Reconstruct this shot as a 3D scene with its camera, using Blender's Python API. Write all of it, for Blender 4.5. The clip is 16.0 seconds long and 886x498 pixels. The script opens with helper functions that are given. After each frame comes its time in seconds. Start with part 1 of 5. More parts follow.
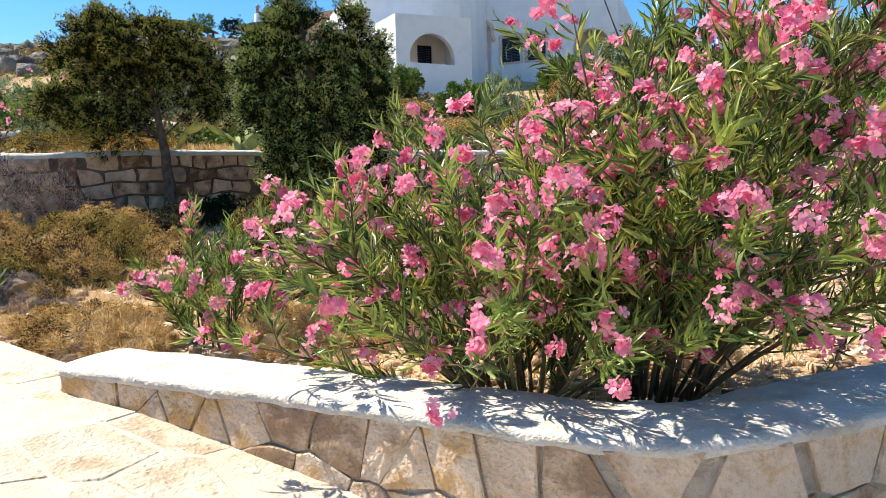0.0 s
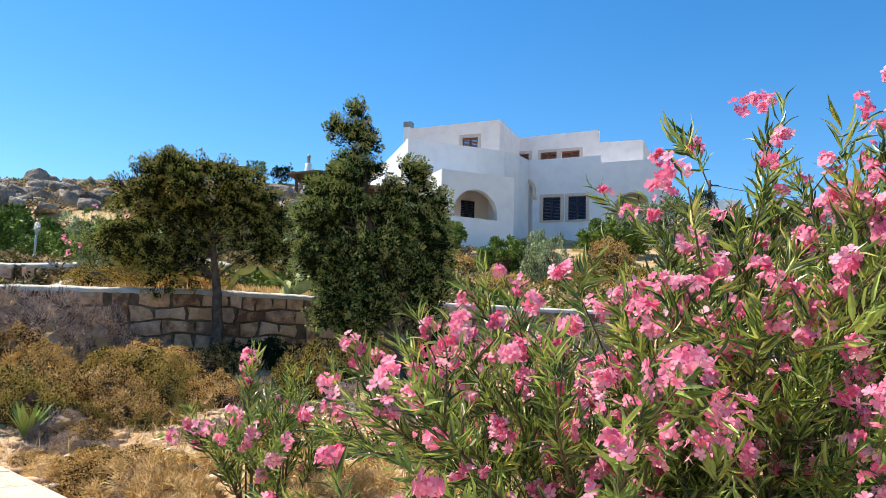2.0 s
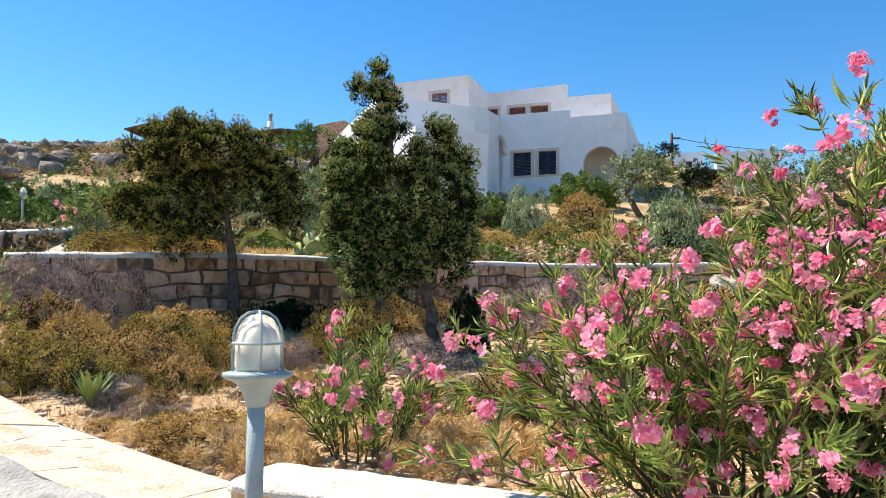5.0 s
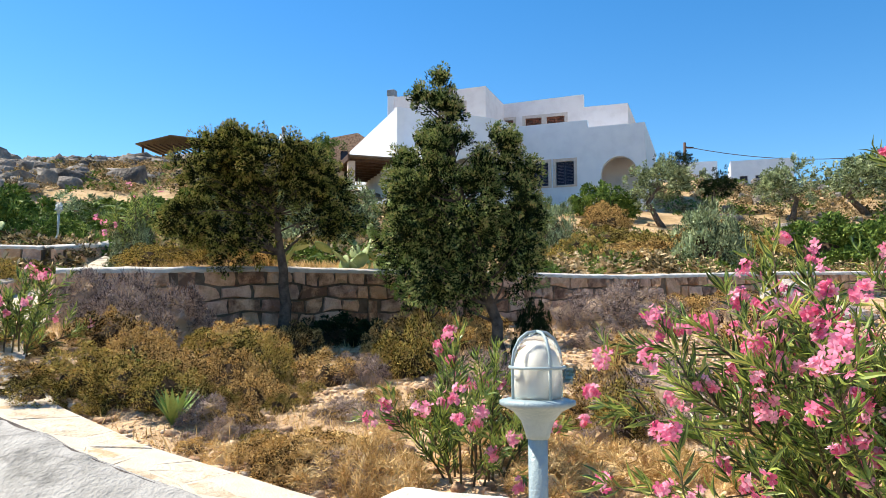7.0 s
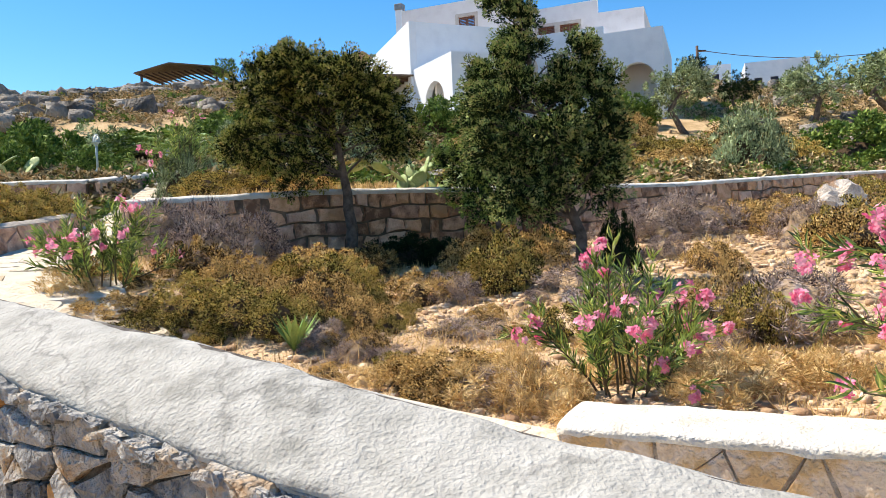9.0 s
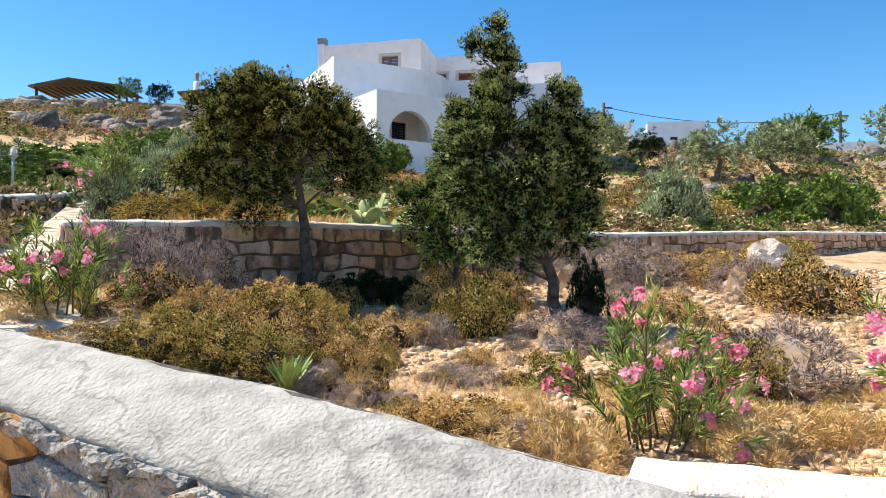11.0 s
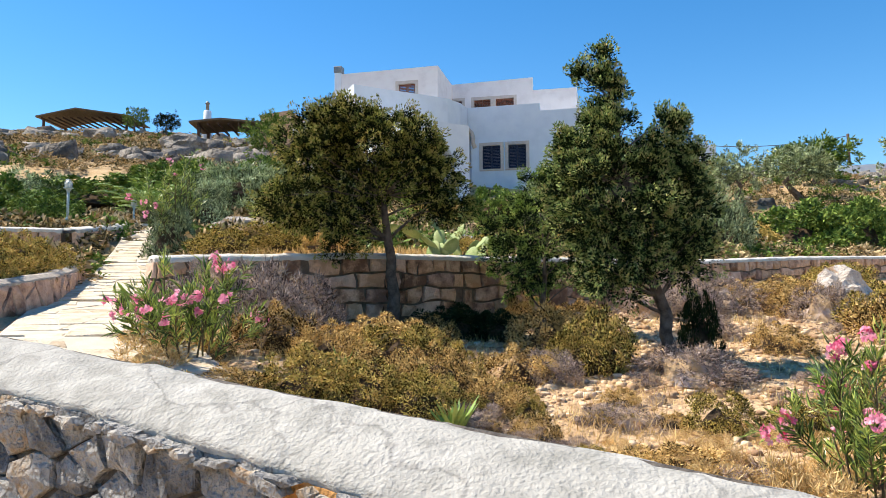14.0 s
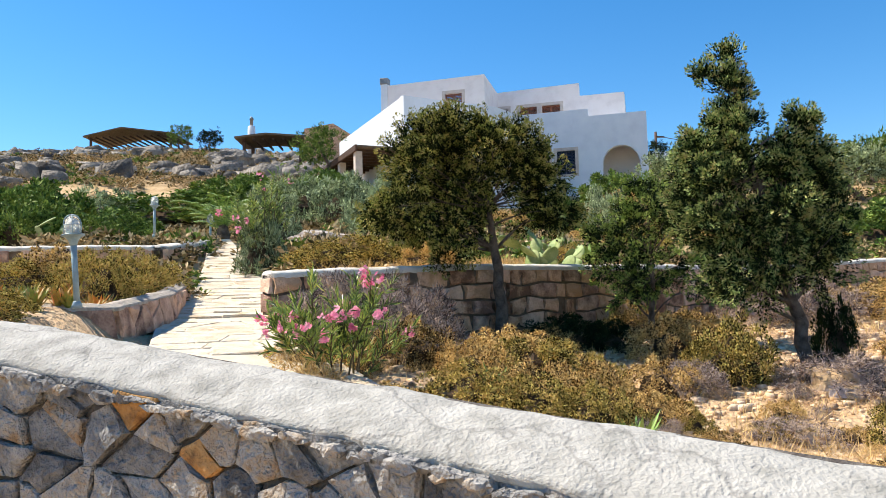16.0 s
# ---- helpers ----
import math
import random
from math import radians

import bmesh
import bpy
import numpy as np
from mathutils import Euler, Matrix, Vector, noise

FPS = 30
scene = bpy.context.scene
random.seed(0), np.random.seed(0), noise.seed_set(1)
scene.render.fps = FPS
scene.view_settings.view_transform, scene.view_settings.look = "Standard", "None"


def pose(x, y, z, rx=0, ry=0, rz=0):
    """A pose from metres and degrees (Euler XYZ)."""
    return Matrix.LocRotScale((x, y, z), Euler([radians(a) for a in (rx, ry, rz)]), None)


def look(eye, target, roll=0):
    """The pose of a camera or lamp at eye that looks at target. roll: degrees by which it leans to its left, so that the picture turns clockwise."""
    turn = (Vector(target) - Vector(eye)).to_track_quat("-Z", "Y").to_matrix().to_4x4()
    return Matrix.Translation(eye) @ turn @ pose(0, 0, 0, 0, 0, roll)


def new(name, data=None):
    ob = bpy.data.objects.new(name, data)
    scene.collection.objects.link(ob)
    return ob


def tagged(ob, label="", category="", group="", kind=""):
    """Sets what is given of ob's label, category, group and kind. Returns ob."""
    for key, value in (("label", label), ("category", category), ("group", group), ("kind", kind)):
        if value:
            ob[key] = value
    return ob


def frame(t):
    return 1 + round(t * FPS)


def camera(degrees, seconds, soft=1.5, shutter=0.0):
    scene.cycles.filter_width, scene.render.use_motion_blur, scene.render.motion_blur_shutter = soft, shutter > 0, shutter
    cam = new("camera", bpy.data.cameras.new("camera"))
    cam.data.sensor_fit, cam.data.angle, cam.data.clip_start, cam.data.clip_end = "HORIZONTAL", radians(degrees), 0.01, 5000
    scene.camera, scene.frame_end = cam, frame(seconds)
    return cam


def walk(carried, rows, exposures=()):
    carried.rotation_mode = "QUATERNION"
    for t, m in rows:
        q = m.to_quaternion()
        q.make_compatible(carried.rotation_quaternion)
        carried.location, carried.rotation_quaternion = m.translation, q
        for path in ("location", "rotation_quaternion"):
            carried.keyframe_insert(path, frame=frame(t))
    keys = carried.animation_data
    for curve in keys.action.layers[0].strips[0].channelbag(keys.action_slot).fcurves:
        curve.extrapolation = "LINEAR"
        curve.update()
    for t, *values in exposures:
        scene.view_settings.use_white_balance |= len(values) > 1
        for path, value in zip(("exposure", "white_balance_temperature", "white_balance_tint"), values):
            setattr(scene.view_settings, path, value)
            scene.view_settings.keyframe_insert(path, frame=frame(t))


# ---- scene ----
cam = camera(60.5, 16.0, 0.7)
METRES, EYE, TILT, LEAN, TURN = 7.0, 1.55, -3.5, 1.3, 0.0
ROWS = [
    (0.0, 0.0, 0.0, 0.0, 0.0, 0.0, -0.0),
    (0.5, -0.0075, 0.0018, 0.0109, 0.34, 5.01, -2.98),
    (1.0, -0.0116, -0.0001, 0.0171, 1.53, 8.31, -2.31),
    (1.5, -0.0211, 0.0031, 0.0159, 1.76, 10.23, -3.95),
    (2.0, -0.0413, 0.0243, 0.011, 2.03, 11.23, -3.47),
    (2.5, -0.0565, 0.0308, 0.0108, 2.55, 11.19, -2.12),
    (3.0, -0.0789, 0.0256, 0.0101, 2.35, 10.53, -1.93),
    (3.5, -0.1142, 0.0111, 0.0089, 0.43, 8.9, -1.54),
    (4.0, -0.1353, 0.0048, 0.0059, -0.28, 7.54, -1.68),
    (6.5, -0.2525, 0.0156, 0.0064, -1.52, 9.1, -1.54),
    (7.0, -0.2861, 0.0402, 0.0076, -0.4, 8.97, -1.31),
    (7.5, -0.3286, 0.0373, 0.0055, 0.57, 6.43, 0.69),
    (8.0, -0.3566, 0.0263, 0.0036, 0.72, 4.21, 1.84),
    (8.5, -0.3889, 0.0466, -0.0017, 0.42, 3.0, 2.23),
    (9.0, -0.4304, 0.0671, 0.0064, 0.09, 2.83, 1.22),
    (9.5, -0.469, 0.0843, 0.007, -2.94, 2.43, 0.21),
    (10.0, -0.5044, 0.093, 0.0111, -5.73, 4.38, -2.75),
    (12.5, -0.6388, 0.157, 0.0126, -10.89, 5.93, 2.61),
    (13.0, -0.6718, 0.1765, 0.0206, -8.11, 5.9, 2.94),
    (13.5, -0.7163, 0.1861, 0.022, -7.81, 5.95, 2.15),
    (14.0, -0.7496, 0.1816, 0.0269, -7.87, 7.69, -0.38),
    (14.5, -0.7751, 0.1968, 0.0274, -7.04, 10.17, -0.65),
    (15.0, -0.8064, 0.2229, 0.0272, -5.4, 10.21, -0.57),
    (15.5, -0.8566, 0.2406, 0.0291, -5.37, 8.93, 1.25),
    (16.0, -0.8971, 0.229, 0.0334, -5.21, 8.39, 0.47),
]
walk(cam, [(t, pose(0, 0, EYE, TILT, LEAN, TURN) @ pose(METRES * x, METRES * y, METRES * z, 90 + pitch, roll, yaw)) for t, x, y, z, yaw, pitch, roll in ROWS], exposures=[(0.0, 0.82, 6930, 10), (16.0, 0.82, 6930, 10)])

# ---- world and light ----
SUN_TO = Vector((-0.68, 0.27, 1.0)).normalized()
world = bpy.data.worlds.new("sky_world")
scene.world = world
world.use_nodes = True
wn = world.node_tree.nodes
sky = wn.new("ShaderNodeTexSky")
sky.sky_type, sky.sun_disc = "NISHITA", False
sky.sun_elevation = math.asin(SUN_TO.z)
sky.sun_rotation = math.atan2(SUN_TO.x, SUN_TO.y)
sky.altitude, sky.air_density, sky.dust_density, sky.ozone_density = 50, 1.0, 0.1, 4.0
vivid = wn.new("ShaderNodeHueSaturation")
vivid.inputs["Saturation"].default_value = 1.33
world.node_tree.links.new(sky.outputs[0], vivid.inputs["Color"])
world.node_tree.links.new(vivid.outputs[0], wn["Background"].inputs[0])
wn["Background"].inputs[1].default_value = 0.116
sun = new("sun", bpy.data.lights.new("sun", "SUN"))
sun.data.energy, sun.data.angle, sun.data.color = 5.0, radians(0.53), (1.0, 0.93, 0.82)
sun.matrix_world = look(SUN_TO * 80, (0, 0, 0))

# ---- materials ----


def material(name, cols, scale=3.0, rough=0.85, bump=0.4, bscale=60.0, island=0.0, obj=0.0, detail=6.0, metal=0.0, spec=0.3, thin=0.0, stops=None, dist=0.02, lump=None, cracks=0.0):
    """Colours mixed by noise at two scales, with grain bump; island / obj: how far pieces differ in brightness."""
    m = bpy.data.materials.new(name)
    m.use_nodes = True
    n, l = m.node_tree.nodes, m.node_tree.links
    b = n["Principled BSDF"]
    b.inputs["Roughness"].default_value, b.inputs["Metallic"].default_value = rough, metal
    b.inputs["Specular IOR Level"].default_value = spec
    geo = n.new("ShaderNodeNewGeometry")
    big, fine = n.new("ShaderNodeTexNoise"), n.new("ShaderNodeTexNoise")
    big.inputs["Scale"].default_value, big.inputs["Detail"].default_value = scale, detail
    fine.inputs["Scale"].default_value, fine.inputs["Detail"].default_value = bscale, 4
    l.new(geo.outputs["Position"], big.inputs["Vector"]), l.new(geo.outputs["Position"], fine.inputs["Vector"])
    mix = n.new("ShaderNodeMath")
    mix.operation = "MULTIPLY_ADD"
    mix.inputs[1].default_value = 0.35
    l.new(fine.outputs[0], mix.inputs[0])
    sc = n.new("ShaderNodeMath")
    sc.operation = "MULTIPLY_ADD"
    sc.inputs[1].default_value, sc.inputs[2].default_value = 1.3, -0.325
    l.new(big.outputs[0], sc.inputs[0]), l.new(sc.outputs[0], mix.inputs[2])
    value = mix.outputs[0]
    for amount, node, sock in ((obj, "ShaderNodeObjectInfo", "Random"), (island, "ShaderNodeNewGeometry", "Random Per Island")):
        if amount:
            src = n.new(node)
            add = n.new("ShaderNodeMath")
            add.operation = "MULTIPLY_ADD"
            add.inputs[1].default_value = amount
            l.new(src.outputs[sock], add.inputs[0])
            off = n.new("ShaderNodeMath")
            off.operation = "ADD"
            off.inputs[1].default_value = -amount / 2
            l.new(value, off.inputs[0]), l.new(off.outputs[0], add.inputs[2])
            value = add.outputs[0]
    ramp = n.new("ShaderNodeValToRGB")
    e = ramp.color_ramp.elements
    k = len(cols)
    st = stops or [0.2 + 0.6 * i / max(1, k - 1) for i in range(k)]
    while len(e) < k:
        e.new(0.5)
    for i in range(k):
        e[i].position, e[i].color = st[i], (*cols[i], 1)
    l.new(value, ramp.inputs[0]), l.new(ramp.outputs[0], b.inputs["Base Color"])
    if bump:
        bp = n.new("ShaderNodeBump")
        bp.inputs["Strength"].default_value, bp.inputs["Distance"].default_value = bump, dist
        l.new(fine.outputs[0], bp.inputs["Height"]), l.new(bp.outputs[0], b.inputs["Normal"])
    if bump and lump:
        # A coarser relief under the grain.
        low, lb = n.new("ShaderNodeTexNoise"), n.new("ShaderNodeBump")
        low.inputs["Scale"].default_value, low.inputs["Detail"].default_value = lump[0], 5
        lb.inputs["Strength"].default_value, lb.inputs["Distance"].default_value = 0.9, lump[1]
        l.new(geo.outputs["Position"], low.inputs["Vector"])
        l.new(low.outputs[0], lb.inputs["Height"]), l.new(lb.outputs[0], bp.inputs["Normal"])
    if cracks:
        # Hairline cracks, wandering and broken.
        bend, add, cell = n.new("ShaderNodeTexNoise"), n.new("ShaderNodeVectorMath"), n.new("ShaderNodeTexVoronoi")
        bend.inputs["Scale"].default_value, bend.inputs["Detail"].default_value = 5, 4
        cell.feature = "DISTANCE_TO_EDGE"
        cell.inputs["Scale"].default_value = cracks
        add.operation = "MULTIPLY_ADD"
        add.inputs[1].default_value = (0.3, 0.3, 0.3)
        l.new(geo.outputs["Position"], bend.inputs["Vector"]), l.new(bend.outputs["Color"], add.inputs[0]), l.new(geo.outputs["Position"], add.inputs[2])
        l.new(add.outputs[0], cell.inputs["Vector"])
        thr = n.new("ShaderNodeMapRange")
        thr.inputs["From Min"].default_value, thr.inputs["From Max"].default_value = 0.002, 0.012
        thr.inputs["To Min"].default_value = 0.72
        dark = n.new("ShaderNodeMix")
        dark.data_type, dark.blend_type = "RGBA", "MULTIPLY"
        dark.inputs["Factor"].default_value = 1.0
        l.new(cell.outputs["Distance"], thr.inputs["Value"])
        l.new(ramp.outputs[0], dark.inputs["A"]), l.new(thr.outputs[0], dark.inputs["B"])
        l.new(dark.outputs["Result"], b.inputs["Base Color"])
    if thin:
        tr, ms = n.new("ShaderNodeBsdfTranslucent"), n.new("ShaderNodeMixShader")
        ms.inputs[0].default_value = thin
        l.new(ramp.outputs[0], tr.inputs[0])
        l.new(b.outputs[0], ms.inputs[1]), l.new(tr.outputs[0], ms.inputs[2])
        l.new(ms.outputs[0], n["Material Output"].inputs[0])
    return m


M_SOIL = material("soil", [(0.25, 0.15, 0.08), (0.47, 0.31, 0.17), (0.62, 0.44, 0.27), (0.34, 0.215, 0.115)], 2.2, 0.95, 1.0, 24, dist=0.05, lump=(9, 0.06))
M_HILL = material("hill_soil", [(0.208, 0.125, 0.06), (0.364, 0.25, 0.12), (0.52, 0.362, 0.204), (0.286, 0.225, 0.084)], 0.7, 0.95, 0.8, 9, dist=0.08)
M_FLAGJOINT = material("flag_mortar", [(0.54, 0.47, 0.37), (0.66, 0.59, 0.48)], 6, 0.95, 0.5, 60)
M_GRAVEL = material("gravel", [(0.29, 0.175, 0.10), (0.56, 0.38, 0.225), (0.74, 0.58, 0.41)], 6, 0.9, 0.5, 60, island=0.7)
M_STONE_PALE = material("pale_stone", [(0.36, 0.235, 0.15), (0.58, 0.43, 0.30), (0.72, 0.58, 0.45), (0.58, 0.38, 0.19)], 6, 0.85, 1.0, 45, obj=0.5, lump=(12, 0.03))
M_STONE_WARM = material("warm_stone", [(0.205, 0.107, 0.065), (0.464, 0.267, 0.163), (0.710, 0.448, 0.293), (0.546, 0.325, 0.189)], 6, 0.85, 1.0, 45, obj=0.7, lump=(12, 0.04))
M_STONE_PINK = material("pink_stone", [(0.259, 0.150, 0.111), (0.546, 0.345, 0.247), (0.737, 0.501, 0.364)], 6, 0.85, 1.0, 40, obj=0.65, lump=(12, 0.04))
M_STONE_GREY = material("grey_stone", [(0.109, 0.108, 0.109), (0.252, 0.248, 0.242), (0.420, 0.403, 0.378), (0.403, 0.319, 0.235), (0.370, 0.227, 0.118)], 7, 0.85, 1.0, 38, obj=0.6, stops=[0.08, 0.36, 0.64, 0.84, 0.99], dist=0.05, lump=(11, 0.06))
M_ORANGE = material("orange_stone", [(0.20, 0.09, 0.03), (0.48, 0.24, 0.08), (0.58, 0.36, 0.16)], 8, 0.8, 1.0, 40)
M_MORTAR = material("mortar", [(0.34, 0.29, 0.235), (0.48, 0.415, 0.345), (0.58, 0.52, 0.44)], 9, 0.95, 1.0, 60)
M_EARTHJOINT = material("earth_joint", [(0.10, 0.07, 0.05), (0.22, 0.165, 0.12)], 9, 0.95, 0.8, 60)
M_DARKJOINT = material("dark_joint", [(0.06, 0.05, 0.045), (0.17, 0.15, 0.13)], 12, 0.95, 0.8, 60)
M_CAP = material("cap_render", [(0.25, 0.245, 0.22), (0.37, 0.36, 0.33), (0.46, 0.445, 0.41)], 7, 0.92, 1.0, 50, dist=0.013, lump=(20, 0.006), cracks=0.8)
M_CAPWHITE = material("cap_whitewash", [(0.48, 0.435, 0.365), (0.62, 0.585, 0.52), (0.70, 0.67, 0.615)], 5, 0.85, 0.8, 50, lump=(11, 0.02))
M_FLAG = material("flagstone", [(0.43, 0.33, 0.22), (0.57, 0.49, 0.37), (0.64, 0.57, 0.455), (0.54, 0.39, 0.235)], 3.5, 0.85, 0.9, 35, obj=0.25, dist=0.02, lump=(7, 0.035))
M_BOULDER = material("boulder_rock", [(0.242, 0.198, 0.165), (0.440, 0.374, 0.319), (0.605, 0.539, 0.473), (0.462, 0.286, 0.165)], 4, 0.9, 1.0, 25, dist=0.06)
M_HILLROCK = material("hill_rock", [(0.085, 0.076, 0.068), (0.212, 0.191, 0.170), (0.357, 0.319, 0.272)], 0.8, 0.9, 1.0, 5, island=0.5, dist=0.3)
M_WHITE = material("white_wall", [(0.62, 0.665, 0.73), (0.68, 0.725, 0.785), (0.72, 0.76, 0.81)], 1.5, 0.8, 0.25, 20)
M_CREAM = material("cream_wall", [(0.72, 0.66, 0.64), (0.80, 0.74, 0.72), (0.82, 0.77, 0.75)], 1.5, 0.8, 0.25, 20)
M_TRIM = material("stone_trim", [(0.50, 0.42, 0.36), (0.62, 0.54, 0.48)], 6, 0.8, 0.4, 30)
M_SHUTTER = material("navy_shutter", [(0.012, 0.016, 0.035), (0.022, 0.03, 0.06)], 4, 0.5, 0.1, 30)
M_WOODRED = material("red_wood", [(0.14, 0.05, 0.03), (0.24, 0.09, 0.05)], 6, 0.6, 0.3, 30)
M_WOODDARK = material("dark_wood", [(0.045, 0.025, 0.018), (0.10, 0.055, 0.035)], 6, 0.7, 0.4, 40)
M_REED = material("reed_roof", [(0.09, 0.065, 0.045), (0.19, 0.145, 0.10)], 6, 0.9, 0.7, 40)
M_GREYMETAL = material("grey_metal", [(0.20, 0.20, 0.20), (0.30, 0.30, 0.30)], 5, 0.5, 0.1, 30, metal=0.6)
M_LAMPBLUE = material("grey_blue_paint", [(0.20, 0.28, 0.31), (0.28, 0.37, 0.40), (0.32, 0.42, 0.45)], 9, 0.45, 0.25, 120, spec=0.5)
M_LAMPWHITE = material("white_diffuser", [(0.46, 0.47, 0.45), (0.58, 0.58, 0.55)], 10, 0.5, 0.1, 60)
M_BARK = material("juniper_bark", [(0.05, 0.035, 0.028), (0.13, 0.10, 0.08), (0.20, 0.16, 0.13)], 10, 0.95, 1.0, 70)
M_STEM = material("oleander_stem", [(0.06, 0.04, 0.025), (0.14, 0.10, 0.06), (0.13, 0.12, 0.05)], 12, 0.8, 0.5, 70, obj=0.3)
# Dark brown of the shrub cores: shade between leaves put into colour.
M_CORESHADE = material("core_shade", [(0.04, 0.028, 0.018), (0.10, 0.07, 0.045)], 10, 0.95, 1.0, 70, spec=0.05)
# Needle pairs: crown shade painted near black, sunlight painted on the tips.
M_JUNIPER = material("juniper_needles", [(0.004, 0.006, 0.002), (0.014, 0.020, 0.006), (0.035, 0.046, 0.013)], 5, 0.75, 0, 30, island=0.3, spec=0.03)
M_JUNIPERLIT = material("juniper_sunlit_needles", [(0.053, 0.070, 0.016), (0.199, 0.228, 0.049), (0.421, 0.403, 0.112), (0.468, 0.363, 0.140)], 6, 0.7, 0, 30, island=0.5, spec=0.05)
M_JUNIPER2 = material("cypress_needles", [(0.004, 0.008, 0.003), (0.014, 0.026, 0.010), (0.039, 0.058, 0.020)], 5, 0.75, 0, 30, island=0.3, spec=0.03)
M_JUNIPER2LIT = material("cypress_sunlit_needles", [(0.046, 0.078, 0.026), (0.171, 0.246, 0.078), (0.376, 0.432, 0.144), (0.410, 0.348, 0.156)], 6, 0.7, 0, 30, island=0.5, spec=0.05)
M_BUSHLIT = material("bush_sunlit_needles", [(0.09, 0.15, 0.034), (0.24, 0.34, 0.075), (0.44, 0.50, 0.14)], 4, 0.65, 0, 30, island=0.4, thin=0.05, spec=0.08)
M_OLEAF = material("oleander_leaf", [(0.022, 0.045, 0.010), (0.120, 0.190, 0.042), (0.40, 0.50, 0.11), (0.66, 0.60, 0.16)], 4, 0.36, 0, 50, island=0.75, thin=0.25, spec=0.5, stops=[0.15, 0.42, 0.78, 1.0])
M_PETAL = material("pink_petal", [(0.74, 0.12, 0.26), (0.90, 0.30, 0.46), (0.94, 0.52, 0.64)], 12, 0.6, 0, 50, island=0.6, thin=0.45)
M_GOLD = material("golden_scrub", [(0.024, 0.015, 0.006), (0.309, 0.185, 0.062), (0.768, 0.529, 0.206), (0.704, 0.487, 0.196)], 4, 0.9, 0, 40, island=0.8, obj=0.3, thin=0.04, spec=0.06)
M_OLIVE = material("olive_scrub", [(0.023, 0.020, 0.006), (0.243, 0.189, 0.047), (0.611, 0.508, 0.143), (0.547, 0.367, 0.123)], 4, 0.9, 0, 40, island=0.8, obj=0.3, thin=0.04, spec=0.06)
M_GREYS = material("grey_scrub", [(0.035, 0.026, 0.026), (0.22, 0.17, 0.16), (0.50, 0.41, 0.37), (0.46, 0.33, 0.20)], 4, 0.95, 0, 40, island=0.6, thin=0.06, spec=0.06)
M_STRAW = material("straw", [(0.37, 0.238, 0.092), (0.686, 0.488, 0.224), (0.871, 0.686, 0.383)], 5, 0.9, 0, 50, island=0.5, thin=0.25, spec=0.08)
M_GREEN = material("green_shrub", [(0.019, 0.038, 0.010), (0.108, 0.180, 0.034), (0.300, 0.372, 0.084)], 3, 0.6, 0, 50, island=0.35, thin=0.06, spec=0.08)
M_SAGE = material("silver_green", [(0.037, 0.051, 0.024), (0.241, 0.293, 0.149), (0.587, 0.661, 0.376)], 2, 0.7, 0, 50, island=0.5, thin=0.06, spec=0.08)
M_AGAVE = material("blade_leaf", [(0.090, 0.180, 0.038), (0.195, 0.315, 0.075), (0.330, 0.420, 0.120)], 4, 0.5, 0, 50, island=0.4, thin=0.05)
M_CACTUS = material("cactus_pad", [(0.140, 0.210, 0.070), (0.266, 0.350, 0.126), (0.392, 0.448, 0.210)], 5, 0.6, 0.3, 40, obj=0.4)
M_ICE = material("ice_plant", [(0.105, 0.150, 0.030), (0.240, 0.285, 0.060), (0.510, 0.240, 0.060), (0.630, 0.150, 0.045)], 2.5, 0.5, 0, 50, island=0.6, thin=0.05)
M_FARHILL = material("far_scrub", [(0.065, 0.054, 0.024), (0.35, 0.27, 0.14), (0.64, 0.48, 0.28)], 0.5, 0.95, 0, 5, island=0.7, spec=0.08)


def glass_material():
    m = bpy.data.materials.new("ribbed_glass")
    m.use_nodes = True
    b = m.node_tree.nodes["Principled BSDF"]
    b.inputs["Transmission Weight"].default_value, b.inputs["Roughness"].default_value, b.inputs["IOR"].default_value = 0.92, 0.12, 1.3
    b.inputs["Base Color"].default_value = (0.92, 0.94, 0.92, 1)
    return m


M_GLASS = glass_material()

# ---- mesh tools ----
rng = np.random.default_rng(7)


def mesh_of(name, verts, faces, smooth=False):
    me = bpy.data.meshes.new(name)
    me.from_pydata([tuple(v) for v in verts], [], faces)
    if smooth:
        me.polygons.foreach_set("use_smooth", [True] * len(me.polygons))
    me.update()
    return me


def quads(name, v):
    """A mesh of loose quads from an (n, 4, 3) array."""
    n = len(v)
    me = bpy.data.meshes.new(name)
    me.vertices.add(4 * n), me.loops.add(4 * n), me.polygons.add(n)
    me.vertices.foreach_set("co", np.ascontiguousarray(v, dtype=np.float32).ravel())
    me.loops.foreach_set("vertex_index", np.arange(4 * n, dtype=np.int32))
    me.polygons.foreach_set("loop_start", np.arange(0, 4 * n, 4, dtype=np.int32))
    me.update(calc_edges=True)
    return me


def part(name, data, mat, parent=None, label="", m=None):
    """Links a mesh or bmesh as one object under a thing or part."""
    if isinstance(data, bmesh.types.BMesh):
        bm, data = data, bpy.data.meshes.new(name)
        bm.to_mesh(data)
        bm.free()
    if mat is not None and not data.materials:
        data.materials.append(mat)
    ob = new(name, data)
    if parent is not None:
        ob.parent = parent
    if m is not None:
        ob.matrix_basis = m
    return tagged(ob, label)


def thing(name, label, category, m=None, group="", kind=""):
    ob = new(name)
    if m is not None:
        ob.matrix_basis = m
    return tagged(ob, label, category, group, kind)


def unit(v):
    return v / np.maximum(np.linalg.norm(v, axis=-1, keepdims=True), 1e-9)


